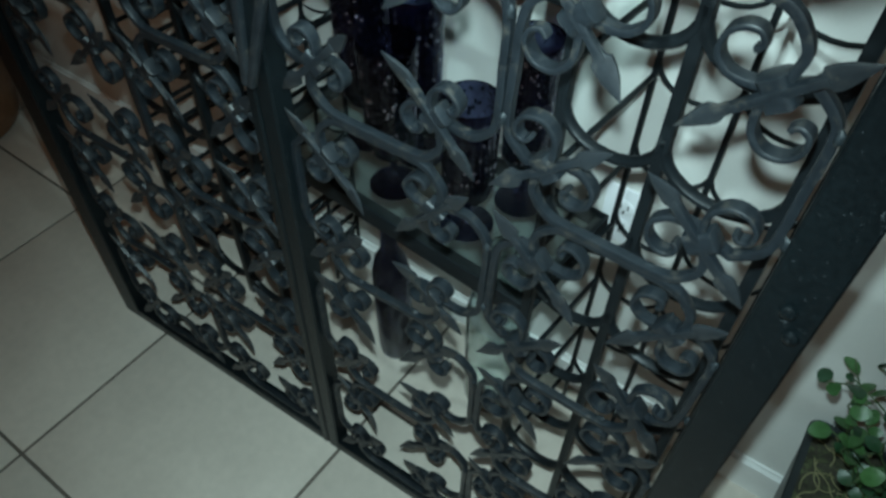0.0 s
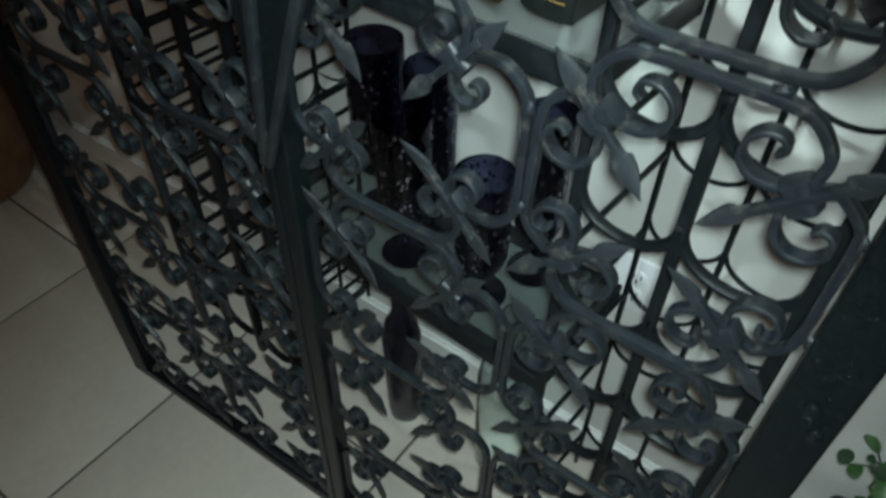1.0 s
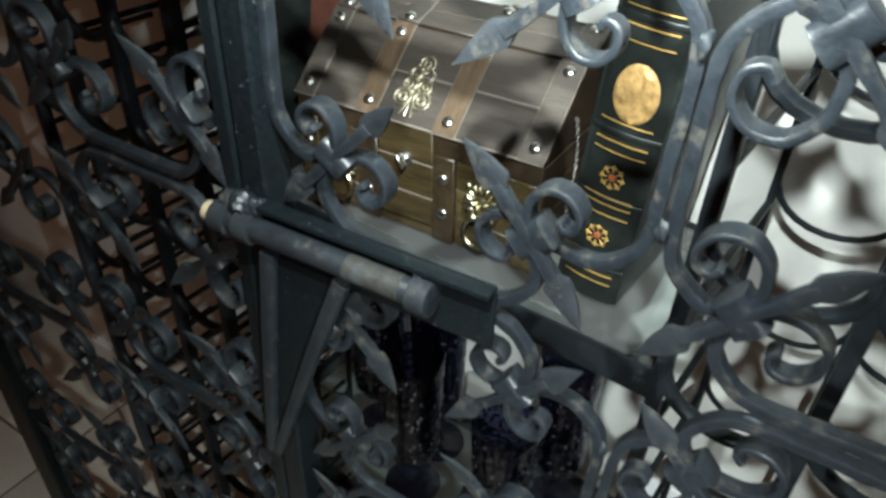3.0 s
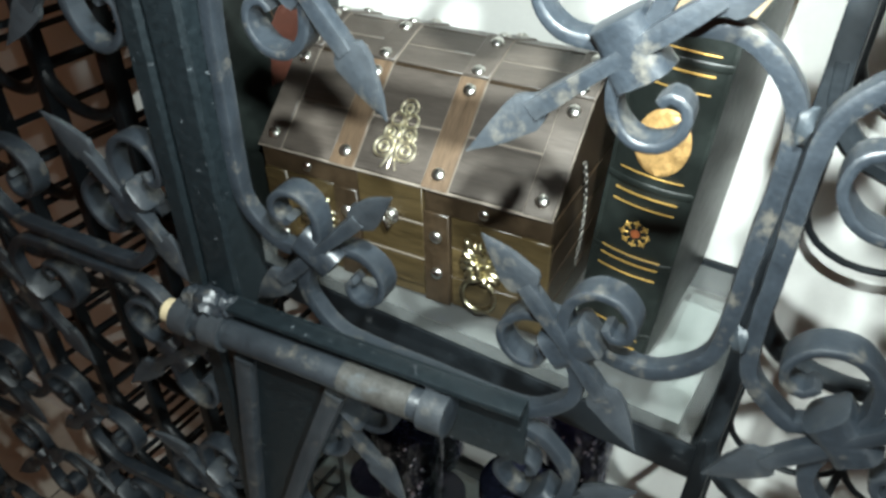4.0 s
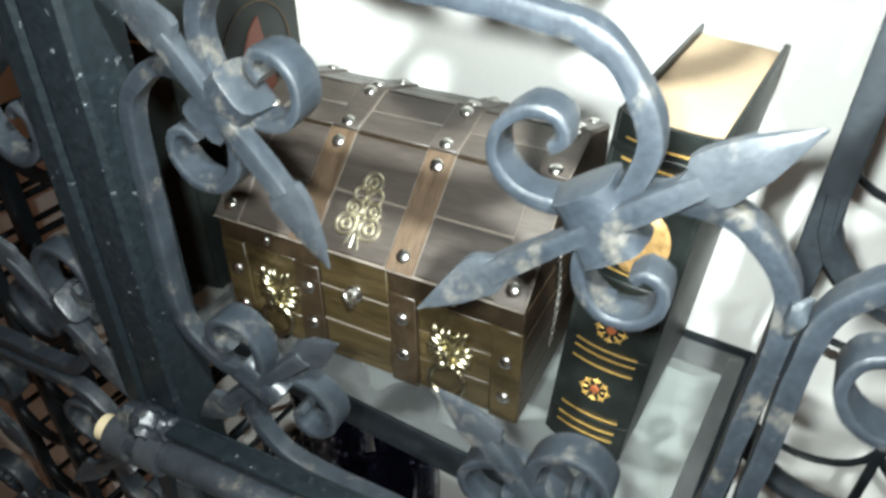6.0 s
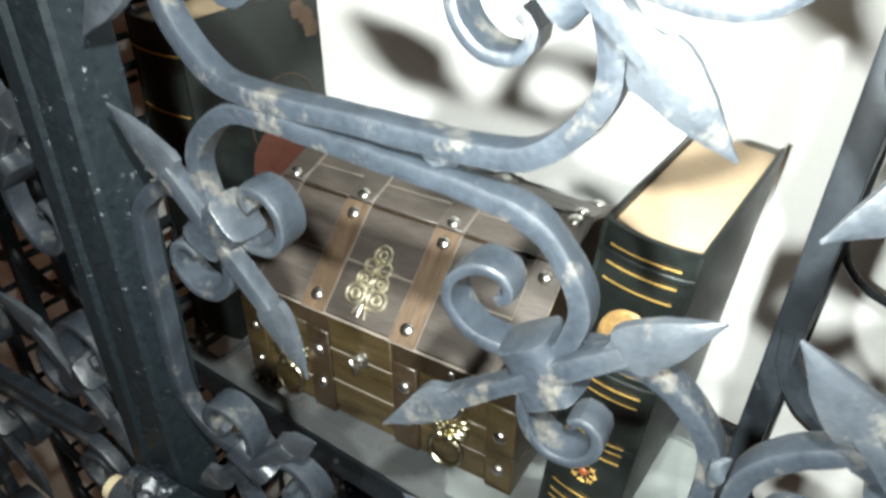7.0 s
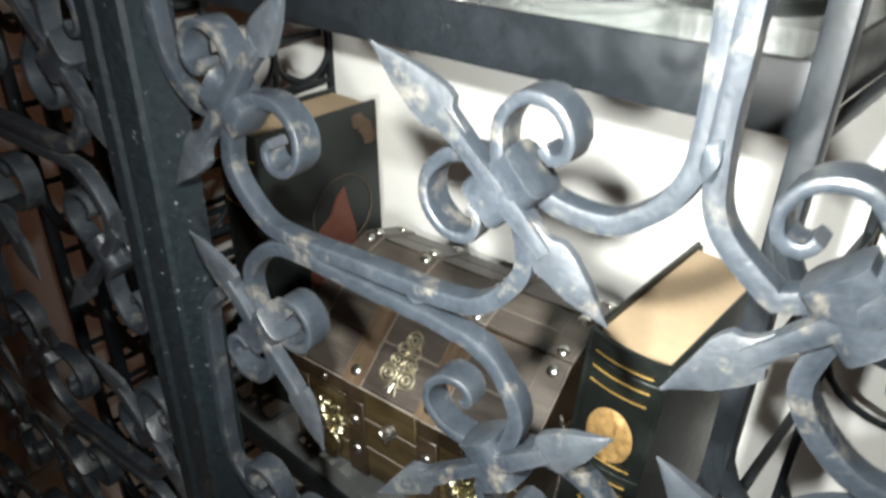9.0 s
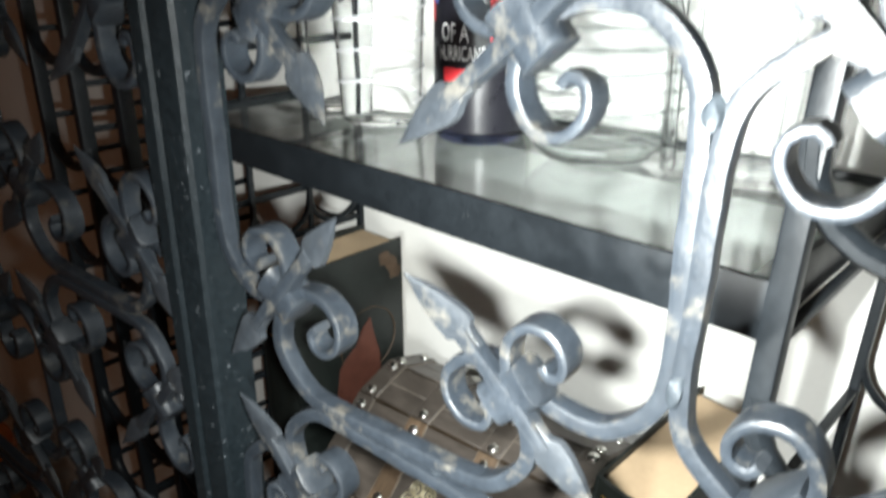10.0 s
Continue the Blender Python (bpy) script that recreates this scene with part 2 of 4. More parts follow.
def lathe(profile, n=32, bm=None, at=(0, 0, 0)):
    """profile: (radius, height) pairs, revolved about z."""
    bm = bm or bmesh.new()
    rings = []
    for r, z in profile:
        if r < 1e-5:
            rings.append([bm.verts.new((at[0], at[1], at[2] + z))])
        else:
            rings.append([bm.verts.new((at[0] + r * math.cos(2 * math.pi * i / n), at[1] + r * math.sin(2 * math.pi * i / n), at[2] + z)) for i in range(n)])
    for a, b in zip(rings, rings[1:]):
        for i in range(n):
            j = (i + 1) % n
            if len(a) == 1 and len(b) == 1:
                continue
            if len(a) == 1:
                bm.faces.new((a[0], b[j], b[i]))
            elif len(b) == 1:
                bm.faces.new((a[i], a[j], b[0]))
            else:
                bm.faces.new((a[i], a[j], b[j], b[i]))
    return bm


def spline(pts, step):
    """A Catmull-Rom curve through the points."""
    pts = [Vector(p) for p in pts]
    out = []
    for i in range(len(pts) - 1):
        p0, p1, p2, p3 = pts[max(i - 1, 0)], pts[i], pts[i + 1], pts[min(i + 2, len(pts) - 1)]
        n = max(2, int((p2 - p1).length / step))
        for k in range(n):
            t = k / n
            out.append(0.5 * ((2 * p1) + (p2 - p0) * t + (2 * p0 - 5 * p1 + 4 * p2 - p3) * t * t + (3 * p1 - p0 - 3 * p2 + p3) * t ** 3))
    out.append(pts[-1])
    return out


def sweep(path, wide, deep, side=Vector((0, 1, 0)), bm=None, power=4.0, n=12):
    """A bar along the path; wide(s), deep(s): full width across and along side, s from 0 to 1."""
    bm = bm or bmesh.new()
    rings = []
    total = len(path) - 1
    for i, p in enumerate(path):
        t = (path[min(i + 1, total)] - path[max(i - 1, 0)]).normalized()
        a = t.cross(side).normalized()
        s = i / total
        w, d = wide(s) / 2, deep(s) / 2
        ring = []
        for k in range(n):
            c, q = math.cos(2 * math.pi * (k + 0.5) / n), math.sin(2 * math.pi * (k + 0.5) / n)
            f = (abs(c) ** power + abs(q) ** power) ** (-1 / power)
            ring.append(bm.verts.new(p + a * (c * f * w) + side * (q * f * d)))
        rings.append(ring)
    for a, b in zip(rings, rings[1:]):
        for k in range(n):
            bm.faces.new((a[k], a[(k + 1) % n], b[(k + 1) % n], b[k]))
    bm.faces.new(rings[0][::-1])
    bm.faces.new(rings[-1])
    return bm


def flat(value):
    return lambda s: value


# ---- the room ----
def slab(name, lo, hi, material, label, category):
    return tagged(put(name, mesh_of(name, box(lo, hi), material, False), None, ROOM), label, category, kind="structure")


RX0, RX1, RY0 = -3.2, 2.2, -3.0
floor = slab("floor", (RX0, RY0, -0.10), (RX1, WALL + 0.1, -0.003), GROUT, "beige ceramic tile floor with dark grout joints", "floor")
slab("wall_north", (RX0, WALL, -0.003), (RX1, WALL + 0.12, 2.6), PAINT, "plain off-white painted wall behind the iron rack", "wall")
slab("wall_west", (RX0 - 0.12, RY0 - 0.12, -0.1), (RX0, WALL + 0.12, 2.6), PAINT, "plain off-white painted wall", "wall")
slab("wall_east", (RX1, RY0 - 0.12, -0.1), (RX1 + 0.12, WALL + 0.12, 2.6), PAINT, "plain off-white painted wall", "wall")
slab("ceiling", (RX0 - 0.12, RY0 - 0.12, 2.6), (RX1 + 0.12, WALL + 0.12, 2.7), CEIL, "plain white ceiling", "ceiling")
bm = box((RX0, WALL - 0.014, -0.003), (RX1, WALL - 0.0005, 0.085), 0.0)
bmesh.ops.bevel(bm, geom=[e for e in bm.edges if all(v.co.z > 0.08 and v.co.y < WALL - 0.01 for v in e.verts)], offset=0.008, segments=3, affect="EDGES")
tagged(put("baseboard", mesh_of("baseboard", bm, TRIM), None, ROOM), "white painted baseboard along the wall", "baseboard", kind="structure")

# ---- the gate ----
KNOT = 0.0765
LEAN_X = 0.0245        # the gate leans: its uprights go this much sideways for each metre up
ROWS_Z = (0.172, 0.446, 0.721, 1.001, 1.291, 1.576, 1.860)


def leaning(bm):
    for v in bm.verts:
        v.co.x += LEAN_X * (v.co.z - 1.21)
    return bm


def lobe_mesh(name, reach, seed, least, most):
    """One iron bar bent into a lobe; its two ends are hammered flat and wide, cross at the collars and curl back."""
    rng = random.Random(seed)
    half = [(0, reach), (0.045, reach), (0.067, reach - 0.005), (0.084, reach - 0.024), (0.0845, 0.096), (KNOT, KNOT), (0.072, 0.062), (0.0735, 0.044),
            (0.085, 0.032), (0.100, 0.0325), (0.1095, 0.043), (0.1085, 0.055), (0.100, 0.0585), (0.0955, 0.0535)]

    def bent(side):
        k = rng.uniform(least, most)
        return [(side * (x if i < 6 else KNOT + (x - KNOT) * k), 0, z if i < 6 else KNOT + (z - KNOT) * k) for i, (x, z) in enumerate(half)]

    pts = bent(-1)[:0:-1] + bent(1)
    path = spline(pts, 0.0032)

    def ends(s):
        u = max(0.0, abs(2 * s - 1) - 0.52) / 0.48
        return min(1.0, u * 1.6)

    bm = sweep(path, lambda s: 0.0083 - 0.0035 * ends(s), lambda s: 0.0102 + 0.0056 * ends(s) - 0.004 * max(0.0, abs(2 * s - 1) - 0.9) * 10, power=7.0, n=20)
    for v in bm.verts:
        v.co += Vector((1, 0.6, 1)) * 0.0005 * noise.noise(v.co * 95 + Vector((seed, 0, 0)))
    return mesh_of(name, bm, IRON)


def spear_mesh(name, a, b, seed):
    """A hammered square rod with a flattened lance head at each end, along x."""
    rng = random.Random(seed)
    bm = sweep([Vector((x, 0, 0)) for x in np.linspace(-a + 0.034, b - 0.034, 9)], lambda s: 0.0078 + 0.0012 * math.sin(9 * s + seed), flat(0.0085), power=9.0)
    for tip, sgn in ((a, -1), (b, 1)):
        w0 = rng.uniform(0.0082, 0.0098)
        outline = [(tip - 0.046, 0.0040), (tip - 0.040, 0.0044), (tip - 0.0365, 0.0060), (tip - 0.0345, w0 * 0.93), (tip - 0.031, w0), (tip - 0.026, w0 * 0.94), (tip - 0.017, w0 * 0.68), (tip - 0.009, w0 * 0.38), (tip - 0.003, w0 * 0.14), (tip, 0.0004)]
        rings, bend = [], rng.uniform(-0.006, 0.010)
        for x, w in outline:
            th = 0.0034 * min(1, w / 0.005)
            u = max(0.0, (x - tip + 0.046) / 0.046)
            up, dn = w * rng.uniform(0.92, 1.06), w * rng.uniform(0.92, 1.06)
            rings.append([bm.verts.new((sgn * x, d - bend * u * u, e)) for d, e in ((-th, 0.0006), (-th * 0.55, up), (th * 0.55, up), (th, 0), (th * 0.55, -dn), (-th * 0.55, -dn))])
        for p, q in zip(rings, rings[1:]):
            for k in range(6):
                bm.faces.new((p[k], p[(k + 1) % 6], q[(k + 1) % 6], q[k]))
        bm.faces.new(rings[0])
        bm.faces.new(rings[-1])
    return mesh_of(name, bm, IRON)


def collar_mesh(name, seed):
    """A strip of sheet iron hammered round the crossing, along x."""
    rng = random.Random(seed)
    skew = rng.uniform(-0.10, 0.10)
    bm = sweep([Vector((x, 0, x * skew)) for x in (-0.0128, -0.0124, -0.0115, -0.006, 0.0, 0.006, 0.0115, 0.0124, 0.0128)], lambda s: 0.0218 + 0.0012 * abs(2 * s - 1) ** 2 - 0.0022 * abs(2 * s - 1) ** 10, lambda s: 0.0205 + 0.0012 * abs(2 * s - 1) ** 2 - 0.0022 * abs(2 * s - 1) ** 10, n=24, power=5.0)
    for v in bm.verts:
        v.co += Vector((0.6, 1, 1)) * 0.0014 * noise.noise(v.co * 80 + Vector((0, seed * 3.0, 0)))
    return mesh_of(name, bm, IRON)


LOBE = {(q, i): lobe_mesh("lobe", q, 10 * i + int(q * 1000), *((0.74, 0.95) if i < 3 else (1.0, 1.16))) for q in (0.137, 0.1425, 0.126, 0.119) for i in range(6)}
SPEARS = [spear_mesh("spear", 0.074 + d, 0.066 + d, i) for i, d in enumerate((0.0, 0.006, -0.004, 0.003))]
COLLARS = [collar_mesh("collar", i) for i in range(4)]


def cell(door, cx, cz, left, right, squash, tilt, wide, rng):
    """One quatrefoil: four lobes, and at each cusp a collar and a spear."""
    here = Matrix.Translation((cx, 0, cz)) @ pose(0, 0, 0, 0, tilt, 0)
    for turn, reach in ((0, 0.137), (90, right), (180, 0.137), (270, left)):
        m = here @ Matrix.Translation((0, rng.uniform(-0.001, 0.001) + (0.003 if turn % 180 else -0.003), 0)) @ Matrix.Diagonal((squash, 1, 1, 1)) @ pose(0, 0, 0, 0, turn + rng.uniform(-1, 1), 0)
        put("lobe", LOBE[reach, rng.randrange(3) + (3 if wide else 0)], door, m)
    for sx, sz in ((1, 1), (1, -1), (-1, -1), (-1, 1)):
        at = here @ Matrix.Translation((sx * KNOT * squash + rng.uniform(-0.0015, 0.0015), -0.002, sz * KNOT + rng.uniform(-0.0015, 0.0015)))
        ang = -math.degrees(math.atan2(sz, sx)) + rng.uniform(-4, 4)
        put("spear", rng.choice(SPEARS), door, at @ pose(0, -0.006, 0, rng.uniform(-12, 12), ang, 0))
        put("collar", rng.choice(COLLARS), door, at @ pose(0, 0, 0, 0, ang + 90 + rng.uniform(-6, 6), 0))


def weld_mesh(name, seed):
    """A small uneven bead of weld metal."""
    bm = bmesh.new()
    bmesh.ops.create_icosphere(bm, subdivisions=2, radius=1)
    for v in bm.verts:
        v.co *= 1 + 0.45 * noise.noise(v.co * 1.7 + Vector((seed * 5.1, 0, 0)))
        v.co = Vector((v.co.x * 0.0036, v.co.y * 0.0036, v.co.z * 0.0072))
    return mesh_of(name, bm, WELD)


WELDS = [weld_mesh("weld", i) for i in range(4)]


def bar(lo, hi, bevel=0.003):
    return box(lo, hi, bevel, 2)


def stile_mesh(x0, x1, seed):
    """A flat iron upright with slightly uneven, rounded edges."""
    bm = bmesh.new()
    rings = []
    for k in range(61):
        z = TOP * k / 60
        a, b, c = [0.0006 * noise.noise(Vector((seed + q, z * 22, x0 * 9))) for q in (0, 5, 9)]
        rings.append([bm.verts.new((x, y, z)) for x, y in ((x0 + a, 0.016), (x0 + a, -0.0105), (x0 + 0.0025 + a, -0.013 + c), (x1 - 0.0025 + b, -0.013 + c), (x1 + b, -0.0105), (x1 + b, 0.016))])
    for p, q in zip(rings, rings[1:]):
        for k in range(6):
            bm.faces.new((p[k], p[(k + 1) % 6], q[(k + 1) % 6], q[k]))
    bm.faces.new(rings[0][::-1])
    bm.faces.new(rings[-1])
    return leaning(bm)


def gate_door(x0, x1, w0, w1, columns, seed, label):
    """A door of the gate; its origin is at its foot on the gate's plane."""
    rng = random.Random(seed)
    door = thing("gate_door", (0, FRONT, 0), label, "iron gate", "doors of the iron gate")
    part("stile", stile_mesh(x0, x0 + w0, seed), IRON_DARK, door)
    part("stile", stile_mesh(x1 - w1, x1, seed + 3), IRON_DARK, door)
    part("bottom_rail", leaning(bar((x0 + w0, -0.014, 0.002), (x1 - w1, 0.014, 0.030))), IRON_DARK, door)
    part("top_rail", leaning(bar((x0 + w0, -0.014, TOP - 0.03), (x1 - w1, 0.014, TOP))), IRON_DARK, door)
    for cx, left, right, drop, squash, tilts in columns:
        for row, cz in enumerate(ROWS_Z):
            z = cz + drop
            x = cx + LEAN_X * (z - 1.21)
            cell(door, x - (0.0035 if row > 4 and cx == -0.1150 else 0), z, left, right, squash, tilts.get(row, 1.6), (cx == -0.1150 and row < 5) or cx < -0.6, rng)
            for dx, dz in ((rng.uniform(-0.05, -0.02), 0.1415), (rng.uniform(0.03, 0.055), 0.1415), (right * squash + 0.0045, 0.052), (right * squash + 0.0045, -0.052)):
                put("weld", rng.choice(WELDS), door, Matrix.Translation((x + dx, -0.0016, z + dz)) @ pose(0, 0, 0, 0, rng.uniform(-6, 6) + (90 if dz > 0.1 else 0), 0))
    return door


door_r = gate_door(-0.549, 0.064, 0.025, 0.050, [(-0.3860, 0.137, 0.1425, 0.0, 0.975, {4: 3.4, 5: 0.4}), (-0.1150, 0.126, 0.126, -0.010, 0.965, {3: 3.2, 2: 3.4})], 3, "dark painted wrought-iron gate door with scrolls and spear points")
gate_door(-1.157, -0.5515, 0.050, 0.016, [(-0.6845, 0.137, 0.119, 0.003, 1.0, {}), (-0.955, 0.137, 0.137, 0.0, 1.0, {})], 5, "dark painted wrought-iron gate door of scrollwork, closed beside its twin")

# ---- the rack ----
SHELVES = (0.545, 1.030, 1.525)
rack = thing("shelf_rack", (0, 0, 0), "black iron rack with fish-scale sides and glass shelves, against the wall", "shelf rack", turn=SKEW)
RXL, RXR = -0.820, -0.226


def rack_part(name, bm, material, label=""):
    """A piece of the rack, whose uprights lean a little sideways as the gate's do."""
    for v in bm.verts:
        v.co.x += 0.026 * (v.co.z - 1.40)
    return part(name, bm, material, rack, label)


for x in (-1.195, -1.07, -0.945, RXL, RXR, -0.112, 0.012):
    for y in (RACK, 0.815):
        w = (0.0085 if x < RXL + 0.01 else 0.0065) if y == RACK else 0.004
        rack_part("upright", bar((x - w, y - w, 0.0), (x + w, y + w, TOP - 0.1), 0.002), RACK_IRON)


def scallop(name, a, b, z, drop, thick):
    """A hanging arc between two uprights."""
    a, b = Vector(a), Vector(b)
    side = (b - a).cross(Vector((0, 0, 1))).normalized()
    path = []
    for i in range(13):
        u = math.pi * i / 12
        path.append(a.lerp(b, 0.5 - 0.5 * math.cos(u)) + Vector((0, 0, z - drop * math.sin(u) ** 0.8)))
    return rack_part(name, sweep(path, flat(thick), flat(thick * 1.2), side=side, n=8), RACK_IRON)


def scales(xs, y, thick, drop, z0, pitch):
    for x0, x1 in zip(xs, xs[1:]):
        z = z0
        while z < TOP - 0.1:
            scallop("scallop", (x0, y, 0), (x1, y, 0), z, drop, thick)
            z += pitch


scales((RXR, -0.112, 0.012), RACK, 0.012, 0.055, 0.09, 0.1375)
scales((RXR, -0.112, 0.012), 0.815, 0.006, 0.055, 0.16, 0.1375)
scales((-1.195, -1.07, -0.945, RXL), RACK, 0.012, 0.055, 0.09, 0.1375)
scales((-1.195, -1.07, -0.945, RXL), 0.815, 0.006, 0.055, 0.16, 0.1375)
for x in (RXL, RXR):
    ys = (RACK, 0.658, 0.737, 0.815)
    for y in (ys[1:3] if x == RXL else ()):
        rack_part("side_bar", bar((x - 0.003, y - 0.003, 0.0), (x + 0.003, y + 0.003, TOP - 0.1), 0.001), RACK_IRON)
    for k in range(13):
        z = 0.12 + 0.1375 * k
        rack_part("side_rail", bar((x - 0.0035, RACK + 0.006, z - 0.003), (x + 0.0035, 0.810, z + 0.003), 0.001), RACK_IRON)
        for y0, y1 in zip(ys, ys[1:]) if x == RXL else ():
            scallop("side_scallop", (x, y0, 0), (x, y1, 0), z + 0.05, 0.045, 0.006)
for x in (RXL - 0.008, -1.07, -1.195):
    for k in range(31):
        z = 0.10 + 0.057 * k
        rack_part("side_rail", bar((x - 0.003, RACK + 0.006, z - 0.004), (x + 0.003, 0.810, z + 0.004), 0.001), RACK_IRON)
for z in SHELVES:
    rack_part("shelf_bar", bar((RXL + 0.006, RACK - 0.004, z - 0.029), (RXR - 0.006, RACK, z + 0.004), 0.001), RACK_IRON)
    rack_part("shelf_bar", bar((RXL + 0.006, RACK, z - 0.012), (RXR - 0.006, RACK + 0.024, z - 0.008), 0.001), RACK_IRON)
    rack_part("shelf_bar", bar((RXL + 0.006, 0.805, z - 0.032), (RXR - 0.006, 0.810, z + 0.004), 0.001), RACK_IRON)
    for x in (RXL + 0.006, RXR - 0.026):
        rack_part("shelf_bar", bar((x, RACK + 0.02, z - 0.012), (x + 0.02, 0.805, z - 0.008), 0.001), RACK_IRON)
        e = x - 0.001 if x < -0.5 else x + 0.017
        rack_part("shelf_bar", bar((e, RACK + 0.002, z - 0.029), (e + 0.004, 0.805, z + 0.004), 0.001), RACK_IRON)
    rack_part("glass_shelf", box((RXL + 0.012, RACK + 0.001, z - 0.007), (RXR - 0.012, 0.803, z), 0.001), SHADED_GLASS if z < 0.6 else SHELF_GLASS, "greenish clear glass shelf pane")

# ---- bolt and strike plate on the gate ----
def tube(a, b, r, n=16, r2=None):
    """A round bar with slightly rounded ends from a to b."""
    a, b = Vector(a), Vector(b)
    d = (b - a).normalized()
    side = d.cross(Vector((0.3, 0.2, 1))).normalized()
    r2 = r2 or r
    stops = [(0, 0.75), (0.03, 1), (0.97, 1), (1, 0.75)]
    path = [a.lerp(b, s) for s, _ in stops]
    return sweep(path, lambda s: 2 * (r + (r2 - r) * s) * (0.75 if s in (0, 1) else 1), lambda s: 2 * (r + (r2 - r) * s) * (0.75 if s in (0, 1) else 1), side=side, power=2.0, n=n)


bolt = thing("slide_bolt", (0, 0.003, 0), "blue-grey iron slide bolt with cream tip across the meeting stiles", "slide bolt")
part("backing_plate", bar((-0.530, 0.4435, 1.118), (-0.330, 0.4458, 1.172), 0.001), IRON_DARK, bolt)
part("plate_lip", bar((-0.530, 0.432, 1.168), (-0.330, 0.4435, 1.172), 0.001), IRON_DARK, bolt)
part("bolt_rod", tube((-0.560, 0.432, 1.152), (-0.372, 0.432, 1.152), 0.0095, 18), IRON, bolt)
part("bare_band", tube((-0.440, 0.432, 1.152), (-0.392, 0.432, 1.152), 0.0100, 18), BARE, bolt, "worn bare band on the rod")
part("cream_tip", tube((-0.574, 0.432, 1.152), (-0.559, 0.432, 1.152), 0.0082, 16), CREAM, bolt, "cream plastic tip")
for x in (-0.556, -0.532, -0.378):
    part("clamp", tube((x - 0.008, 0.432, 1.152), (x + 0.008, 0.432, 1.152), 0.0128, 18), IRON, bolt)
for x, z, r in ((-0.540, 1.166, 0.011), (-0.549, 1.162, 0.009), (-0.527, 1.167, 0.008), (-0.553, 1.168, 0.007), (-0.384, 1.166, 0.005)):
    bm = bmesh.new()
    bmesh.ops.create_icosphere(bm, subdivisions=3, radius=r)
    for v in bm.verts:
        v.co *= 1 + 0.35 * noise.noise(v.co * 260)
        v.co += Vector((x, 0.438, z))
    part("weld", bm, IRON, bolt)

plate = thing("strike_plate", (0, 0.003, 0), "long triangular iron plate with raised edges under the bolt", "gate plate")
bm = bmesh.new()
vs = [bm.verts.new((x, y, z)) for y in (0.437, 0.441) for x, z in ((-0.516, 1.128), (-0.446, 1.128), (-0.546, 0.885), (-0.557, 0.885))]
for f in ((0, 1, 2, 3), (7, 6, 5, 4), (0, 4, 5, 1), (1, 5, 6, 2), (2, 6, 7, 3), (3, 7, 4, 0)):
    bm.faces.new([vs[i] for i in f])
part("sheet", bm, IRON_DARK, plate)
for x0, x1 in ((-0.517, -0.554), (-0.448, -0.547)):
    part("edge_bar", sweep([Vector((x0, 0.434, 1.132)), Vector(((x0 * 2 + x1) / 3, 0.433, 1.05)), Vector(((x0 + 2 * x1) / 3, 0.434, 0.965)), Vector((x1, 0.435, 0.880))], lambda s: 0.014 - 0.004 * s, flat(0.010)), IRON, plate)

# ---- the chest ----
chest = thing("treasure_chest", (0, 0, 0), "small brown wooden treasure chest with rivets, standing on the glass shelf", "chest", turn=SKEW @ Matrix.Translation((-0.53, 0.622, 0)) @ pose(0, 0, 0, 0, 0, 4.5) @ Matrix.Translation((0.532, -0.622, 0)))
CX, CH, CF, CB, CZ = -0.5305, 0.1410, 0.622, 0.796, 1.0305
RIM = 1.146
part("body", box((CX - CH + 0.003, CF + 0.003, CZ), (CX + CH - 0.003, CB, RIM), 0.001), WOOD_DARK, chest)
STRAPS = (-CH + 0.0125, -0.0520, 0.0385, CH - 0.0125)
for i in range(3):
    z0 = CZ + 0.001 + i * 0.0318
    for a, b in ((STRAPS[0] + 0.0125, STRAPS[1] - 0.013), (STRAPS[1] + 0.013, STRAPS[2] - 0.013), (STRAPS[2] + 0.013, STRAPS[3] - 0.0125)):
        part("front_plank", box((CX + a + 0.0006, CF, z0), (CX + b - 0.0006, CF + 0.003, z0 + 0.0305), 0.0006), WOOD_FRONT, chest)
        part("groove", box((CX + a, CF + 0.0012, z0 + 0.0303), (CX + b, CF + 0.0032, z0 + 0.0320), 0), GROOVE, chest)
part("top_band", box((CX - CH, CF - 0.0015, RIM - 0.019), (CX - 0.0375, CF + 0.003, RIM + 0.002), 0.001), WOOD_DARK, chest)
part("top_band", box((CX + 0.0275, CF - 0.0015, RIM - 0.019), (CX + CH, CF + 0.003, RIM + 0.002), 0.001), WOOD_DARK, chest)
part("lock_panel", box((CX - 0.037, CF - 0.0035, CZ + 0.014), (CX + 0.027, CF + 0.002, RIM + 0.003), 0.001), WOOD_FRONT, chest)
for z in (CZ + 0.045, CZ + 0.082):
    part("groove", box((CX - 0.037, CF - 0.0042, z), (CX + 0.027, CF - 0.003, z + 0.0012), 0), GROOVE, chest)
for s in STRAPS:
    part("front_strap", box((CX + s - 0.0125, CF - 0.003, CZ), (CX + s + 0.0125, CF + 0.002, RIM - 0.019), 0.001), WOOD_DARK if abs(s) < 0.1 else WOOD_FRONT, chest)
for i in range(4):
    part("side_plank", box((CX + CH - 0.003, CF + 0.002, CZ + 0.001 + i * 0.0288), (CX + CH, CB, CZ + 0.0285 + i * 0.0288), 0.0006), WOOD_DARK, chest)
    part("side_plank", box((CX - CH, CF + 0.002, CZ + 0.001 + i * 0.0288), (CX - CH + 0.003, CB, CZ + 0.0285 + i * 0.0288), 0.0006), WOOD_DARK, chest)
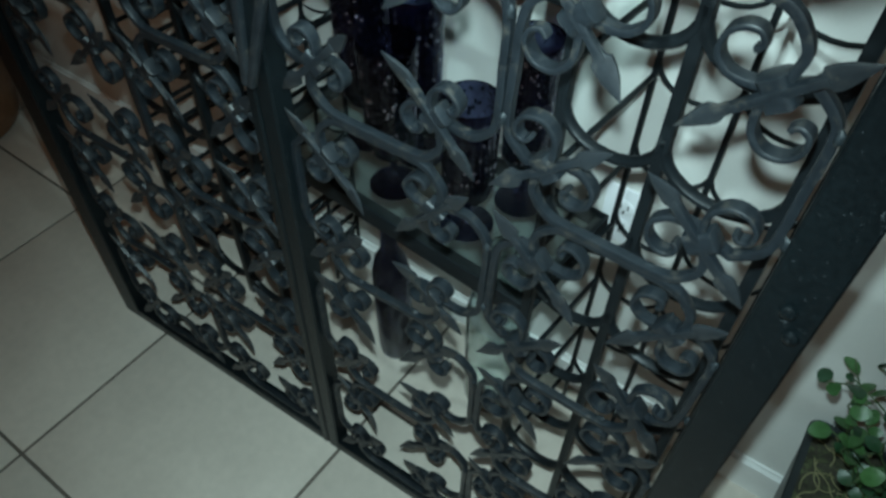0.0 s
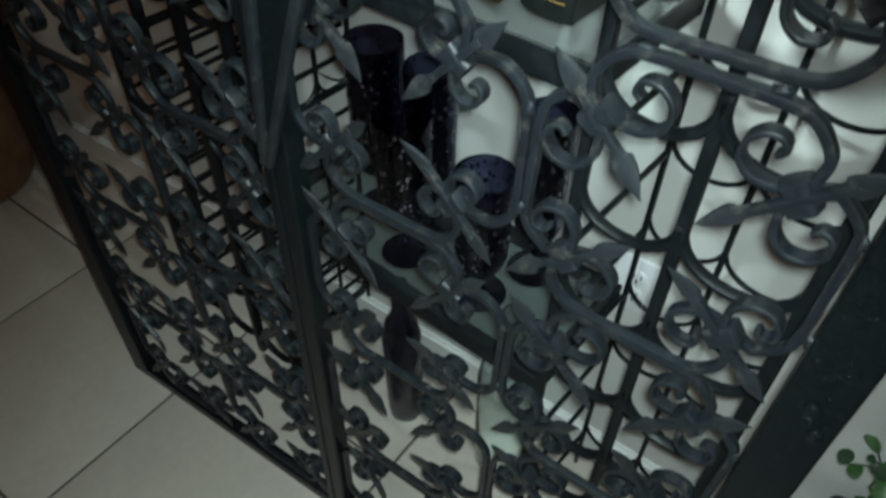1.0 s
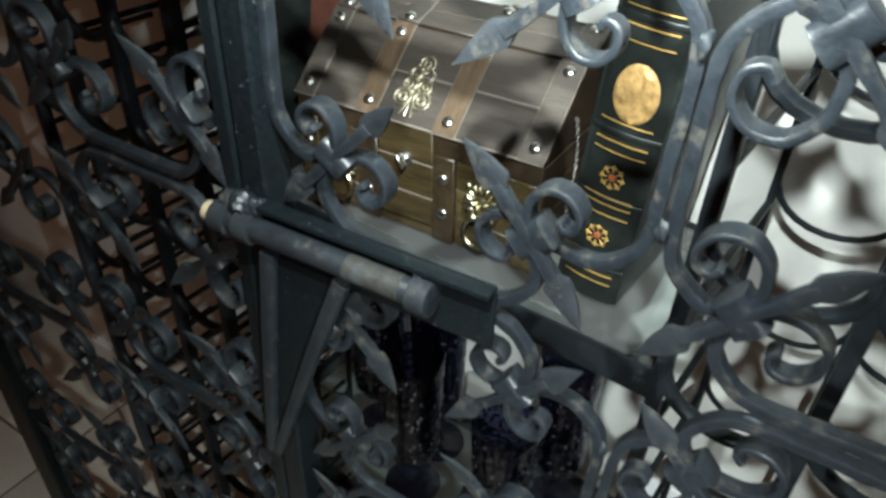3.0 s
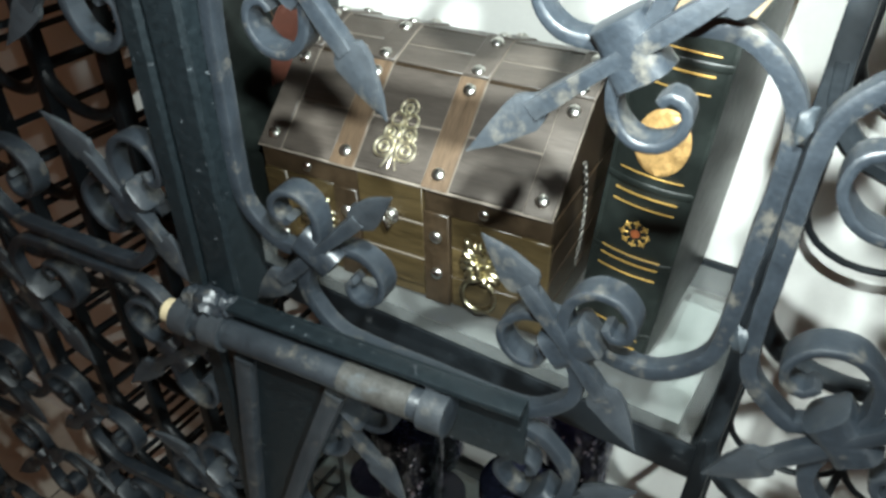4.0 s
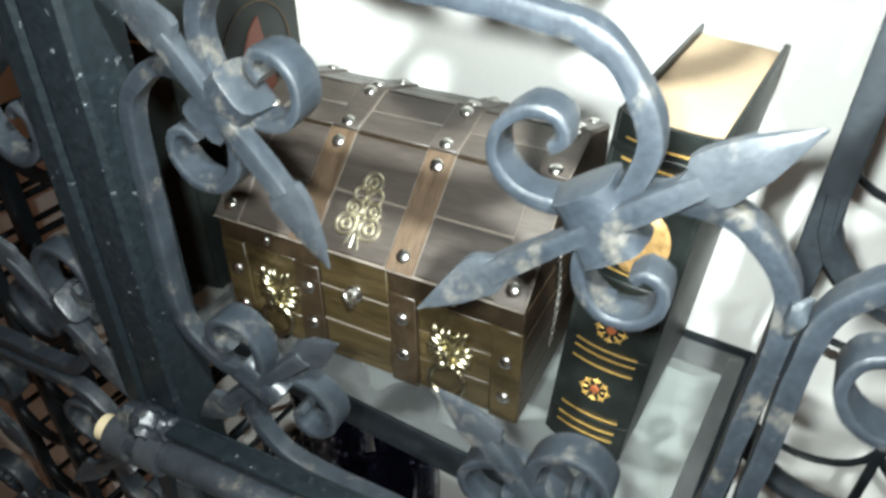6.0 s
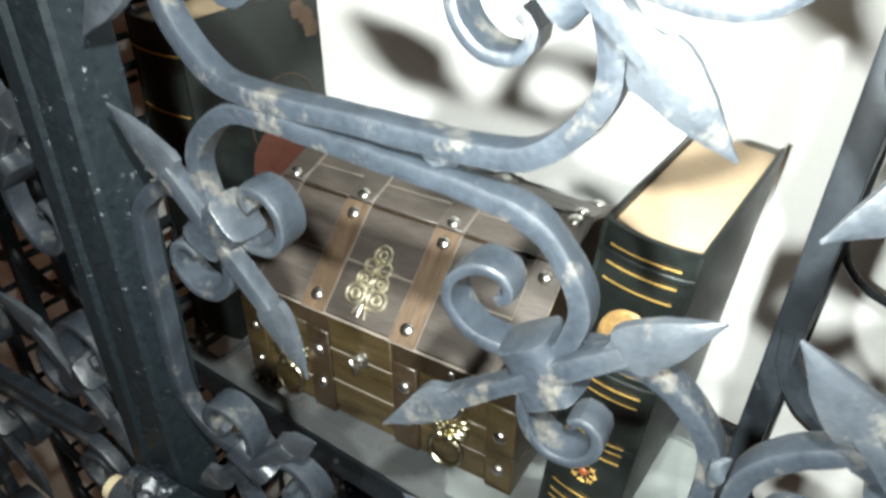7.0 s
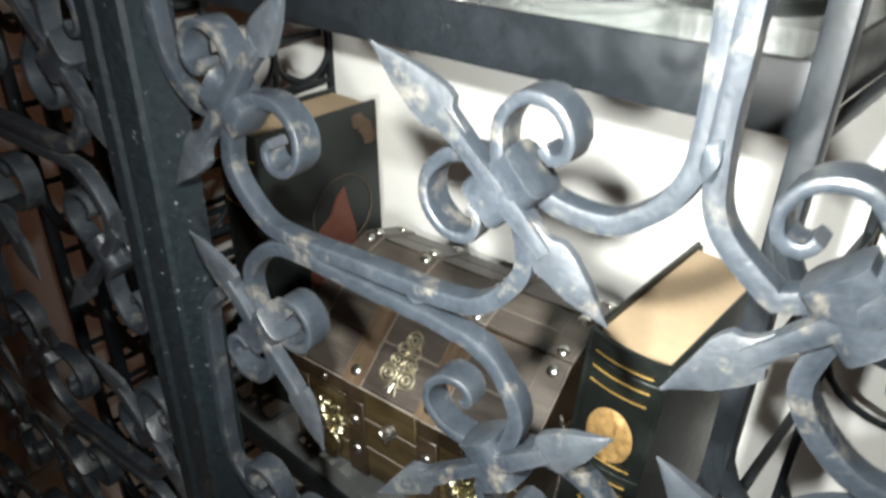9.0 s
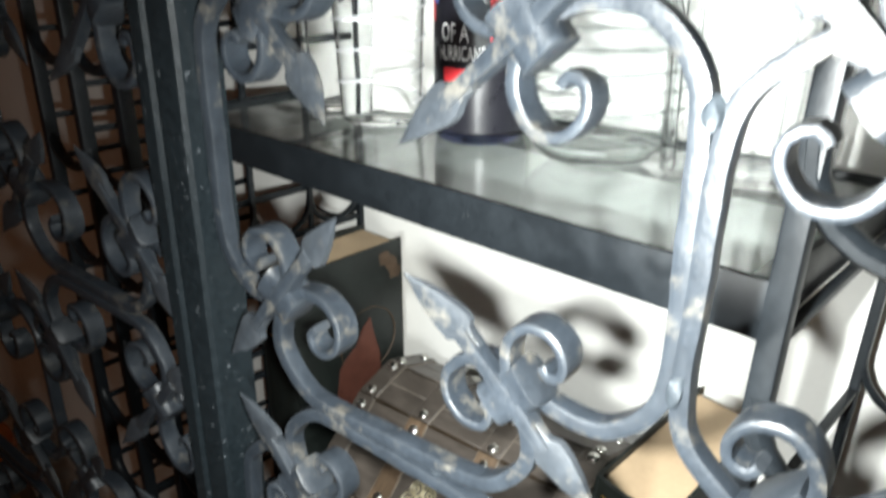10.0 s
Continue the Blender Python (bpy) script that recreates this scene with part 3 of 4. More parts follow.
LID = [(CF - 0.003, RIM + 0.003), (0.694, 1.216), (0.742, 1.232), (CB, 1.214), (CB + 0.004, RIM + 0.003)]
bm = bmesh.new()
ends = [[bm.verts.new((x, y, z)) for y, z in LID] for x in (CX - CH, CX + CH)]
for k in range(5):
    j = (k + 1) % 5
    bm.faces.new((ends[0][k], ends[0][j], ends[1][j], ends[1][k]))
bm.faces.new(ends[0])
bm.faces.new(ends[1][::-1])
part("lid", bm, WOOD_DARK, chest)


def on_facet(k, a, b, s0, s1, lift, thick, material, name, label="", bevel=0.0006):
    """A slab lying on facet k of the lid, from a to b along x and s0 to s1 up the facet."""
    p, q = Vector((0, *LID[k])), Vector((0, *LID[k + 1]))
    along = (q - p).normalized()
    up = Vector((1, 0, 0)).cross(along).normalized()
    m = Matrix(((1, along.x, up.x, CX), (0, along.y, up.y, p.y), (0, along.z, up.z, p.z), (0, 0, 0, 1)))
    length = (q - p).length
    return part(name, box((a, s0 * length, lift), (b, s1 * length, lift + thick), bevel), material, chest, label, m)


def rivet(place, normal, r=0.0060):
    bm = bmesh.new()
    lathe([(r, 0), (r * 0.98, r * 0.18), (r * 0.78, r * 0.38), (r * 0.4, r * 0.52), (0, r * 0.57)], 14, bm)
    return part("rivet", bm, STEEL, chest, "", Matrix.Translation(place) @ Vector(normal).to_track_quat("Z", "Y").to_matrix().to_4x4())


for k in range(3):
    for a, b in zip(STRAPS, STRAPS[1:]):
        for s0, s1 in ((0.02, 0.49), (0.51, 0.98)):
            on_facet(k, a + 0.0125, b - 0.0125, s0, s1, 0.0005, 0.0016, WOOD_TOP, "lid_plank")
        on_facet(k, a + 0.0125, b - 0.0125, 0.488, 0.512, 0.0002, 0.0013, GROOVE, "groove", bevel=0)
    for s in STRAPS:
        on_facet(k, s - 0.0120, s + 0.0120, 0.0, 0.995, 0.0005, 0.0034, WOOD_STRAP if k == 0 and abs(s) < 0.1 else WOOD_TOP, "lid_strap")
        for e in (-0.0126, 0.0120):
            on_facet(k, s + e, s + e + 0.0007, 0.0, 0.99, 0.0004, 0.0022, GROOVE, "groove", bevel=0)
        p, q = Vector((CX + s, *LID[k])), Vector((CX + s, *LID[k + 1]))
        n = Vector((1, 0, 0)).cross(q - p).normalized()
        for f in (0.13, 0.88):
            rivet(p.lerp(q, f) + n * 0.0038, n)
on_facet(0, -CH, CH, -0.01, 0.012, 0.0004, 0.0025, GROOVE, "groove", bevel=0)
for s, zs in ((STRAPS[0], (1.097, 1.056)), (STRAPS[1], (1.103, 1.064)), (STRAPS[2], (1.103, 1.064)), (STRAPS[3], (1.095, 1.056))):
    for z in zs:
        rivet((CX + s, CF - 0.003, z), (0, -1, 0))
for x in (-0.622, -0.448):
    rivet((x, CF - 0.0015, 1.1375), (0, -1, 0), 0.0048)


def ring_at(place, normal, R, r, n=20, sx=1.0, arc=1.0):
    """A bent wire lying flat against a face."""
    m = Matrix.Translation(place) @ Vector(normal).to_track_quat("Z", "Y").to_matrix().to_4x4()
    pts = [m @ Vector((R * sx * math.cos(2 * math.pi * arc * i / n), R * math.sin(2 * math.pi * arc * i / n), 0)) for i in range(n + 1)]
    return sweep(pts, flat(2 * r), flat(2 * r), side=Vector(normal).normalized(), power=2.0, n=8)


p, q = Vector((CX - 0.008, *LID[0])), Vector((CX - 0.008, *LID[1]))
n0 = Vector((1, 0, 0)).cross(q - p).normalized()
up0 = (q - p).normalized()
key = part("key_plate", ring_at(p.lerp(q, 0.25) + n0 * 0.0032 + Vector((-0.0105, 0, 0)), n0, 0.0088, 0.0015), BRASS_BRIGHT, chest, "pale brass scrolled key plate")
for f, dx, R in ((0.25, 0.0105, 0.0088), (0.39, -0.0080, 0.0068), (0.39, 0.0080, 0.0068), (0.51, -0.0068, 0.0058), (0.51, 0.0068, 0.0058), (0.62, 0.0, 0.0078), (0.44, 0.0, 0.0026), (0.55, 0.0, 0.0028), (0.25, -0.0105, 0.0040), (0.25, 0.0105, 0.0040), (0.39, -0.0085, 0.0028), (0.39, 0.0085, 0.0028), (0.62, 0.0, 0.0034), (0.32, 0.0, 0.0032)):
    part("scroll", ring_at(p.lerp(q, f) + n0 * 0.0032 + Vector((dx, 0, 0)), n0, R, 0.0014), BRASS_BRIGHT, key)
for dx in (-0.007, 0.0, 0.007):
    a = p.lerp(q, 0.19) + n0 * 0.0032
    part("prong", tube(a + Vector((dx * 0.4, 0, 0)), a - up0 * 0.012 + Vector((dx, 0, 0)), 0.0007, 8), BRASS_BRIGHT, key)
lock = part("lock_rose", lathe([(0.0080, 0), (0.0080, 0.001), (0.0062, 0.002), (0.0042, 0.004), (0, 0.004)], 18), STEEL, chest, "small steel lock with turn key", Matrix.Translation((-0.535, CF - 0.0035, 1.114)) @ pose(0, 0, 0, 90))
part("turn_key", box((-0.0016, -0.0075, 0.003), (0.0016, 0.0075, 0.012), 0.0007), STEEL, lock, "", pose(0, 0, 0, 0, 0, 25))


def blob(place, sx, sy, sz, turn=0.0):
    """A smooth lump with its long side turned in the plane of the chest's front."""
    bm = bmesh.new()
    bmesh.ops.create_icosphere(bm, subdivisions=2, radius=1)
    m = Matrix.Translation(place) @ pose(0, 0, 0, 0, turn, 0)
    for v in bm.verts:
        v.co = m @ Vector((v.co.x * sx, v.co.y * sy, v.co.z * sz))
    return bm


for x in (-0.4475, -0.6135):
    y = CF - 0.003
    boss = part("ornate_boss", blob((x, y, 1.088), 0.0135, 0.0070, 0.0175), BRASS, chest, "pale brass ornate boss with hanging ring")
    for i in range(13):
        a = radians(-125 + 250 * i / 12)
        part("petal", blob((x + 0.0125 * math.sin(a), y - 0.003, 1.089 + 0.0165 * math.cos(a)), 0.0027, 0.0042, 0.0078, math.degrees(a) + (8 if i % 2 else -8)), BRASS, boss)
    for dx in (-1, 1):
        part("brow", blob((x + dx * 0.0058, y - 0.0075, 1.0945), 0.0050, 0.0028, 0.0020, dx * -24), BRASS, boss)
        part("cheek", blob((x + dx * 0.0050, y - 0.0085, 1.0790), 0.0050, 0.0040, 0.0042, dx * 20), BRASS, boss)
        part("tuft", blob((x + dx * 0.0120, y - 0.0030, 1.1085), 0.0030, 0.0036, 0.0058, dx * 28), BRASS, boss)
    part("ridge", blob((x, y - 0.0095, 1.0865), 0.0026, 0.0032, 0.0090), BRASS, boss)
    part("ring", ring_at((x, CF - 0.012, 1.063), (0, -1, 0.15), 0.0150, 0.0024, 24), BRASS, boss)
    part("ring_bead", blob((x, CF - 0.013, 1.0475), 0.0048, 0.0032, 0.0032), BRASS, boss)
for i in range(24):
    u = i / 23
    z = 1.172 - 0.10 * u
    y = 0.675 + 0.012 * math.sin(3 * u)
    part("chain_link", ring_at((CX + CH + 0.0035, y, z), (1, 0.6 if i % 2 else -0.6, 0), 0.0026, 0.0007, 10, 0.8), CHAIN, chest)

# ---- books ----
def book(name, x0, x1, y0, y1, z0, z1, label, lean=Matrix()):
    """A bound book standing upright, spine to the front."""
    b = thing(name, (x0, y0, z0), label, "book", "old bound books", turn=SKEW @ lean)
    w, d, h = x1 - x0, y1 - y0, z1 - z0
    part("page_block", box((0.004, 0.006, 0.004), (w - 0.004, d - 0.005, h - 0.005), 0.0005), PAGES, b, "aged tan page edges")
    part("cover", box((0, 0.004, 0), (0.0035, d, h), 0.0012, 2), LEATHER, b)
    part("cover", box((w - 0.0035, 0.004, 0), (w, d, h), 0.0012, 2), LEATHER, b)
    path = [Vector((x, 0.006 - 0.007 * math.sin(math.pi * min(max(x / w, 0), 1)) ** 0.6, 0)) for x in np.linspace(0.0, w, 11)]
    bm = bmesh.new()
    rows = [[bm.verts.new((p.x, p.y + e, z)) for p in path] for e in (0, 0.004) for z in (0, 0.003, h * 0.5, h - 0.003, h)]
    for r in range(4):
        for k in range(10):
            bm.faces.new((rows[r][k], rows[r][k + 1], rows[r + 1][k + 1], rows[r + 1][k]))
            bm.faces.new((rows[r + 5][k], rows[r + 6][k], rows[r + 6][k + 1], rows[r + 5][k + 1]))
    for k in range(10):
        bm.faces.new((rows[0][k], rows[5][k], rows[5][k + 1], rows[0][k + 1]))
        bm.faces.new((rows[4][k], rows[4][k + 1], rows[9][k + 1], rows[9][k]))
    part("spine", bm, LEATHER, b)
    return b


def spine_line(b, w, z, t, material, lift=0.0009, inset=0.004):
    pts = [Vector((x, 0.006 - 0.007 * math.sin(math.pi * x / w) ** 0.6 - lift, z)) for x in np.linspace(inset, w - inset, 11)]
    return part("gilt_line", sweep(pts, flat(t), flat(0.0012), side=Vector((0, 1, 0))), material, b)


B0, B1, BZ = -0.367, -0.305, 1.0305
LEANING = Matrix.Translation((B1, 0, BZ)) @ pose(0, 0, 0, 0, 4.5, 0) @ Matrix.Translation((-B1, 0, -BZ))
book_r = book("book", B0, B1, 0.634, 0.804, BZ, 1.310, "black-green leather book with gilt spine, leaning a little beside the chest", LEANING)
for z, t in ((1.297, 0.0016), (1.284, 0.0024), (1.272, 0.0013), (1.207, 0.0013), (1.190, 0.0022), (1.181, 0.0014), (1.139, 0.0014), (1.132, 0.0022), (1.122, 0.0014), (1.072, 0.0014), (1.060, 0.0022), (1.051, 0.0014)):
    spine_line(book_r, B1 - B0, z - BZ, t * 0.48, GOLD, 0.0007, 0.009)
for z in (1.290, 1.198, 1.136, 1.066):
    spine_line(book_r, B1 - B0, z - BZ, 0.005, LEATHER, 0.0006, 0.001)
bm = bmesh.new()
bmesh.ops.create_uvsphere(bm, u_segments=32, v_segments=18, radius=1.0)
for v in bm.verts:
    relief = 1 + 1.3 * noise.noise(v.co * 3.6 + Vector((4, 1, 2)))
    v.co = Vector((0.033 + v.co.x * 0.0185, -0.0012 + v.co.y * 0.0032 * relief, 1.233 - BZ + v.co.z * 0.0245))
part("gilt_oval", bm, GOLD_PALE, book_r, "pale gold raised oval medallion")
for z in (1.158, 1.099):
    for i in range(8):
        a = 2 * math.pi * i / 8
        c, s = math.cos(a), math.sin(a)
        part("gilt_petal", tube((0.031 + 0.005 * c, -0.0016, z - BZ + 0.005 * s), (0.031 + 0.0115 * c, -0.0012, z - BZ + 0.0115 * s), 0.0006, 8), GOLD, book_r)
        part("gilt_petal", tube((0.031 + 0.0095 * math.cos(a + 0.3), -0.0014, z - BZ + 0.0095 * math.sin(a + 0.3)), (0.031 + 0.0095 * math.cos(a - 0.3), -0.0014, z - BZ + 0.0095 * math.sin(a - 0.3)), 0.0007, 8), GOLD, book_r)
    part("gilt_centre", lathe([(0.0036, 0), (0.003, 0.0012), (0, 0.0016)], 14), RED_GOLD, book_r, "", Matrix.Translation((0.031, -0.0008, z - BZ)) @ pose(0, 0, 0, 90))

L0, L1 = -0.786, -0.717
book_l = book("book", L0, L1, 0.628, 0.790, BZ, 1.360, "tall worn black-green book with brown corner ornaments, behind the chest")
for z in (0.303, 0.25):
    spine_line(book_l, 0.069, z, 0.002, GOLD)
for i, (y, z) in enumerate(((0.145, 0.303), (0.135, 0.312), (0.150, 0.291), (0.022, 0.303))):
    bm = bmesh.new()
    bmesh.ops.create_icosphere(bm, subdivisions=3, radius=1)
    for v in bm.verts:
        f = 1 + 0.5 * noise.noise(v.co * 2.2 + Vector((i * 3, 0, 1)))
        v.co = Vector((0.0692 + v.co.x * 0.0009, y + v.co.y * 0.009 * f, z + v.co.z * 0.008 * f))
    part("corner_ornament", bm, RUST, book_l, "rubbed brown ornament")
bm = bmesh.new()
edge = [(0.050, 0.150), (0.060, 0.205), (0.072, 0.218), (0.085, 0.226), (0.096, 0.246), (0.108, 0.256), (0.112, 0.235), (0.120, 0.205), (0.122, 0.150)]
fr = [bm.verts.new((0.0712, y, z - 0.012)) for y, z in edge]
bk = [bm.verts.new((0.0692, y, z - 0.012)) for y, z in edge]
bm.faces.new(fr)
bm.faces.new(bk[::-1])
for k in range(len(edge)):
    j = (k + 1) % len(edge)
    bm.faces.new((fr[k], bk[k], bk[j], fr[j]))
part("leather_patch", bm, RED_LEATHER, book_l, "torn red-brown leather patch on the cover")
part("tooled_ring", ring_at((0.0695, 0.105, 0.215), (1, 0, 0), 0.042, 0.0007, 40), RUST, book_l)

# ---- goblets and the clear bottle below ----
def goblet(x, y, height, r, label):
    g = thing("goblet", (x, y, SHELVES[0] + 0.0005), label, "goblet", "purple goblets on the low shelf")
    stem = height * 0.24
    prof = [(0, 0), (0.040, 0), (0.041, 0.002), (0.034, 0.0045), (0.012, 0.008), (0.0055, 0.016), (0.005, stem * 0.6), (0.0055, stem - 0.006), (0.010, stem)]
    part("foot", lathe(prof + [(0.0, stem)], 36), PURPLE, g)
    out = [(0.010, stem), (r * 0.72, stem + 0.010), (r * 0.88, stem + 0.03), (r * 0.92, stem + (height - stem) * 0.5), (r, height - 0.002), (r - 0.001, height)]
    inn = [(r - 0.0028, height - 0.001), (r * 0.92 - 0.003, stem + (height - stem) * 0.5), (r * 0.88 - 0.003, stem + 0.032), (r * 0.7 - 0.003, stem + 0.014), (0, stem + 0.011)]
    pts = [(0, stem)] + out + inn
    fine = []
    for (r0, z0), (r1, z1) in zip(pts, pts[1:]):
        k = max(1, int(abs(z1 - z0) / 0.008))
        fine += [(r0 + (r1 - r0) * i / k, z0 + (z1 - z0) * i / k) for i in range(k)]
    bm = lathe(fine + [pts[-1]], 40)
    for v in bm.verts:
        q = Vector((v.co.x, v.co.y, 0))
        if q.length > 0.012:
            v.co += q.normalized() * 0.0011 * noise.noise(Vector((v.co.x, v.co.y, v.co.z)) * 120 + Vector((x * 50, 0, 0)))
    part("bowl", bm, PURPLE, g)
    rng = random.Random(int(1000 * height))
    bm = bmesh.new()
    for _ in range(90):
        a, z = rng.uniform(0, 6.283), rng.uniform(stem + 0.02, height - 0.008)
        u = max(0.0, (z - stem - 0.03) / (height - stem - 0.03))
        q = r * (0.88 + 0.11 * u) - 0.0002
        flat_seed = Matrix.Translation((q * math.cos(a), q * math.sin(a), z)) @ pose(0, 0, 0, 0, rng.uniform(-16, 16), math.degrees(a) + rng.uniform(-16, 16)) @ Matrix.Diagonal((0.0010, rng.uniform(0.0020, 0.0032), rng.uniform(0.0022, 0.0042), 1))
        bmesh.ops.create_icosphere(bm, subdivisions=2, radius=1.0, matrix=flat_seed)
    tagged(part("seeding", bm, SEED, g), "glinting seeds in the glass", kind="stuff")
    return g


for x, y, hgt, r in ((-0.552, 0.680, 0.262, 0.044), (-0.655, 0.752, 0.312, 0.046), (-0.560, 0.764, 0.295, 0.041), (-0.408, 0.670, 0.232, 0.043), (-0.366, 0.760, 0.292, 0.040)):
    goblet(x, y, hgt, r, "short dark purple seeded-glass goblet on the low shelf" if hgt < 0.24 else "tall dark purple seeded-glass goblet on the low shelf")


def vessel(name, x, y, z, outer, wall, material, label, category, n=40, group=""):
    """A thin-walled turned vessel, open at the top."""
    v = thing(name, (x, y, z), label, category, group)
    inner = [(max(r - wall, 0.001), h + (wall if i == 0 else 0)) for i, (r, h) in enumerate(outer)][::-1]
    body = part("glass_body", lathe([(0, 0)] + outer + inner + [(0, inner[-1][1])], n), material, v)
    body.visible_shadow = material not in (CLEAR, THICK, GREY_GLASS)
    return v


vessel("glass_bottle", -0.372, 0.735, 0.0, [(0.055, 0.002), (0.060, 0.02), (0.060, 0.28), (0.052, 0.33), (0.030, 0.365), (0.022, 0.38), (0.022, 0.45), (0.025, 0.455)], 0.003, GREY_GLASS, "clear glass bottle standing on the tiles under the shelf", "bottle")
vessel("dark_bottle", -0.605, 0.715, 0.0, [(0.035, 0.002), (0.038, 0.02), (0.038, 0.26), (0.030, 0.30), (0.016, 0.33), (0.014, 0.40), (0.017, 0.405)], 0.003, PURPLE, "tall dark glass bottle standing on the tiles", "bottle")

# ---- glasses on the upper shelf ----
T = SHELVES[2] + 0.0005
swirl = vessel("tumbler", -0.636, 0.742, T, [(0.034, 0.001), (0.038, 0.006), (0.040, 0.05), (0.045, 0.17), (0.046, 0.172)], 0.0022, CLEAR, "tall clear tumbler with white spiral threads", "glass")
pts = []
for i in range(161):
    u = i / 160
    a = 2 * math.pi * 4.5 * u
    r = 0.0395 + 0.0055 * u + 0.0004
    pts.append(Vector((r * math.cos(a), r * math.sin(a), 0.02 + 0.125 * u)))
part("spiral_thread", sweep(pts, flat(0.0020), flat(0.0024), side=Vector((0, 0, 1)), power=2, n=8), WHITE_GLASS, swirl, "white glass thread")
vessel("tumbler", -0.715, 0.765, T, [(0.030, 0.001), (0.033, 0.006), (0.036, 0.05), (0.040, 0.15), (0.041, 0.152)], 0.0022, CLEAR, "plain clear tumbler on the upper glass shelf", "glass")

drink = thing("souvenir_glass", (-0.522, 0.745, T), "black and red printed drinking glass with white lettering", "glass")
part("glass_body", lathe([(0, 0), (0.036, 0), (0.039, 0.003), (0.0395, 0.02), (0.040, 0.15), (0.0375, 0.15), (0.037, 0.02), (0, 0.012)], 48), PURPLE, drink)


def wrap(x0, x1, z0, z1, r, facing, material, name, label=""):
    """A thin patch printed round the glass; x runs along the curve."""
    bm = bmesh.new()
    cols = [[bm.verts.new((r * math.sin(x / r + facing), -r * math.cos(x / r + facing), z)) for z in (z0, z1)] for x in np.linspace(x0, x1, 25)]
    for a, b in zip(cols, cols[1:]):
        bm.faces.new((a[0], b[0], b[1], a[1]))
    return part(name, bm, material, drink, label)


FACING = 0.61
wrap(-0.075, 0.090, 0.010, 0.148, 0.0404, FACING, PRINT_BLACK, "printed_panel")
wrap(-0.035, 0.002, 0.052, 0.063, 0.0408, FACING, PRINT_RED, "red_bar")
wrap(-0.056, -0.048, 0.098, 0.146, 0.0408, FACING, PRINT_RED, "red_bar")
wrap(0.006, 0.016, 0.085, 0.146, 0.0408, FACING, PRINT_RED, "red_bar")
wrap(-0.050, -0.042, 0.112, 0.122, 0.0409, FACING, PRINT_BLUE, "blue_mark")


def lettering(words, size, x, z, r, facing, squeeze=1.0):
    curve = bpy.data.curves.new("lettering", "FONT")
    curve.body, curve.size, curve.align_x, curve.resolution_u = words, size, "CENTER", 3
    tmp = new("lettering_curve", curve)
    bpy.context.view_layer.update()
    me = bpy.data.meshes.new_from_object(tmp.evaluated_get(bpy.context.evaluated_depsgraph_get()))
    bpy.data.objects.remove(tmp)
    bm = bmesh.new()
    bm.from_mesh(me)
    bmesh.ops.subdivide_edges(bm, edges=[e for e in bm.edges if e.calc_length() > 0.004], cuts=2)
    for v in bm.verts:
        u = (v.co.x * squeeze + x) / r + facing
        v.co = Vector((r * math.sin(u), -r * math.cos(u), z + v.co.y))
    return part("lettering", bm, PRINT_WHITE, drink, "white printed lettering")


lettering("HURRICANE", 0.0165, -0.0185, 0.069, 0.0411, FACING, 0.47)
lettering("OF A", 0.0200, -0.024, 0.084, 0.0411, FACING, 0.6)

fish = vessel("fishbowl_glass", -0.405, 0.732, T, [(0.030, 0.001), (0.040, 0.006), (0.055, 0.022), (0.064, 0.048), (0.064, 0.075), (0.055, 0.105), (0.047, 0.125), (0.048, 0.127)], 0.0022, THICK, "round clear glass bowl ringed with fine ribs on the upper shelf", "glass bowl", 48)
for r, h in ((0.0405, 0.0070), (0.0475, 0.0135), (0.0552, 0.022), (0.0604, 0.0335), (0.0642, 0.048), (0.0646, 0.0615), (0.0642, 0.075), (0.0602, 0.090), (0.0555, 0.104)):
    part("ring_rib", ring_at((0, 0, h), (0, 0, 1), r, 0.0011, 48), THICK, fish)
vase = vessel("glass_vase", -0.300, 0.750, T, [(0.050, 0.001), (0.056, 0.006), (0.058, 0.05), (0.062, 0.20), (0.066, 0.28), (0.067, 0.282)], 0.003, CLEAR, "wide clear ribbed cylinder vase on the upper shelf", "vase", 48)
for i in range(26):
    a = 2 * math.pi * i / 26
    part("rib", sweep([Vector((r * math.cos(a), r * math.sin(a), h)) for r, h in ((0.0568, 0.012), (0.0584, 0.05), (0.0606, 0.125), (0.0626, 0.20), (0.0664, 0.275))], flat(0.0024), flat(0.0014), side=Vector((math.cos(a), math.sin(a), 0)), power=2, n=6), THICK, vase)

# ---- wall outlet ----
outlet = thing("wall_outlet", (-0.223, WALL - 0.0005, 0.518), "white duplex power outlet on the wall behind the rack", "power outlet", turn=ROOM)
part("cover_plate", box((-0.036, -0.006, -0.0575), (0.036, 0, 0.0575), 0.002, 2), OUTLET, outlet)
for dz in (-0.02, 0.02):
    f = part("socket", lathe([(0, 0), (0.0155, 0), (0.0155, 0.0015), (0.0145, 0.002), (0, 0.002)], 24), OUTLET, outlet, "", Matrix.Translation((0, -0.006, dz)) @ pose(0, 0, 0, 90))
    for x, y in ((-0.006, 0.003), (0.006, 0.003), (0.0, -0.008)):
        part("slot", box((x - 0.0013, y - 0.004, 0.0012), (x + 0.0013, y + 0.004, 0.0024), 0), BLACK, f)

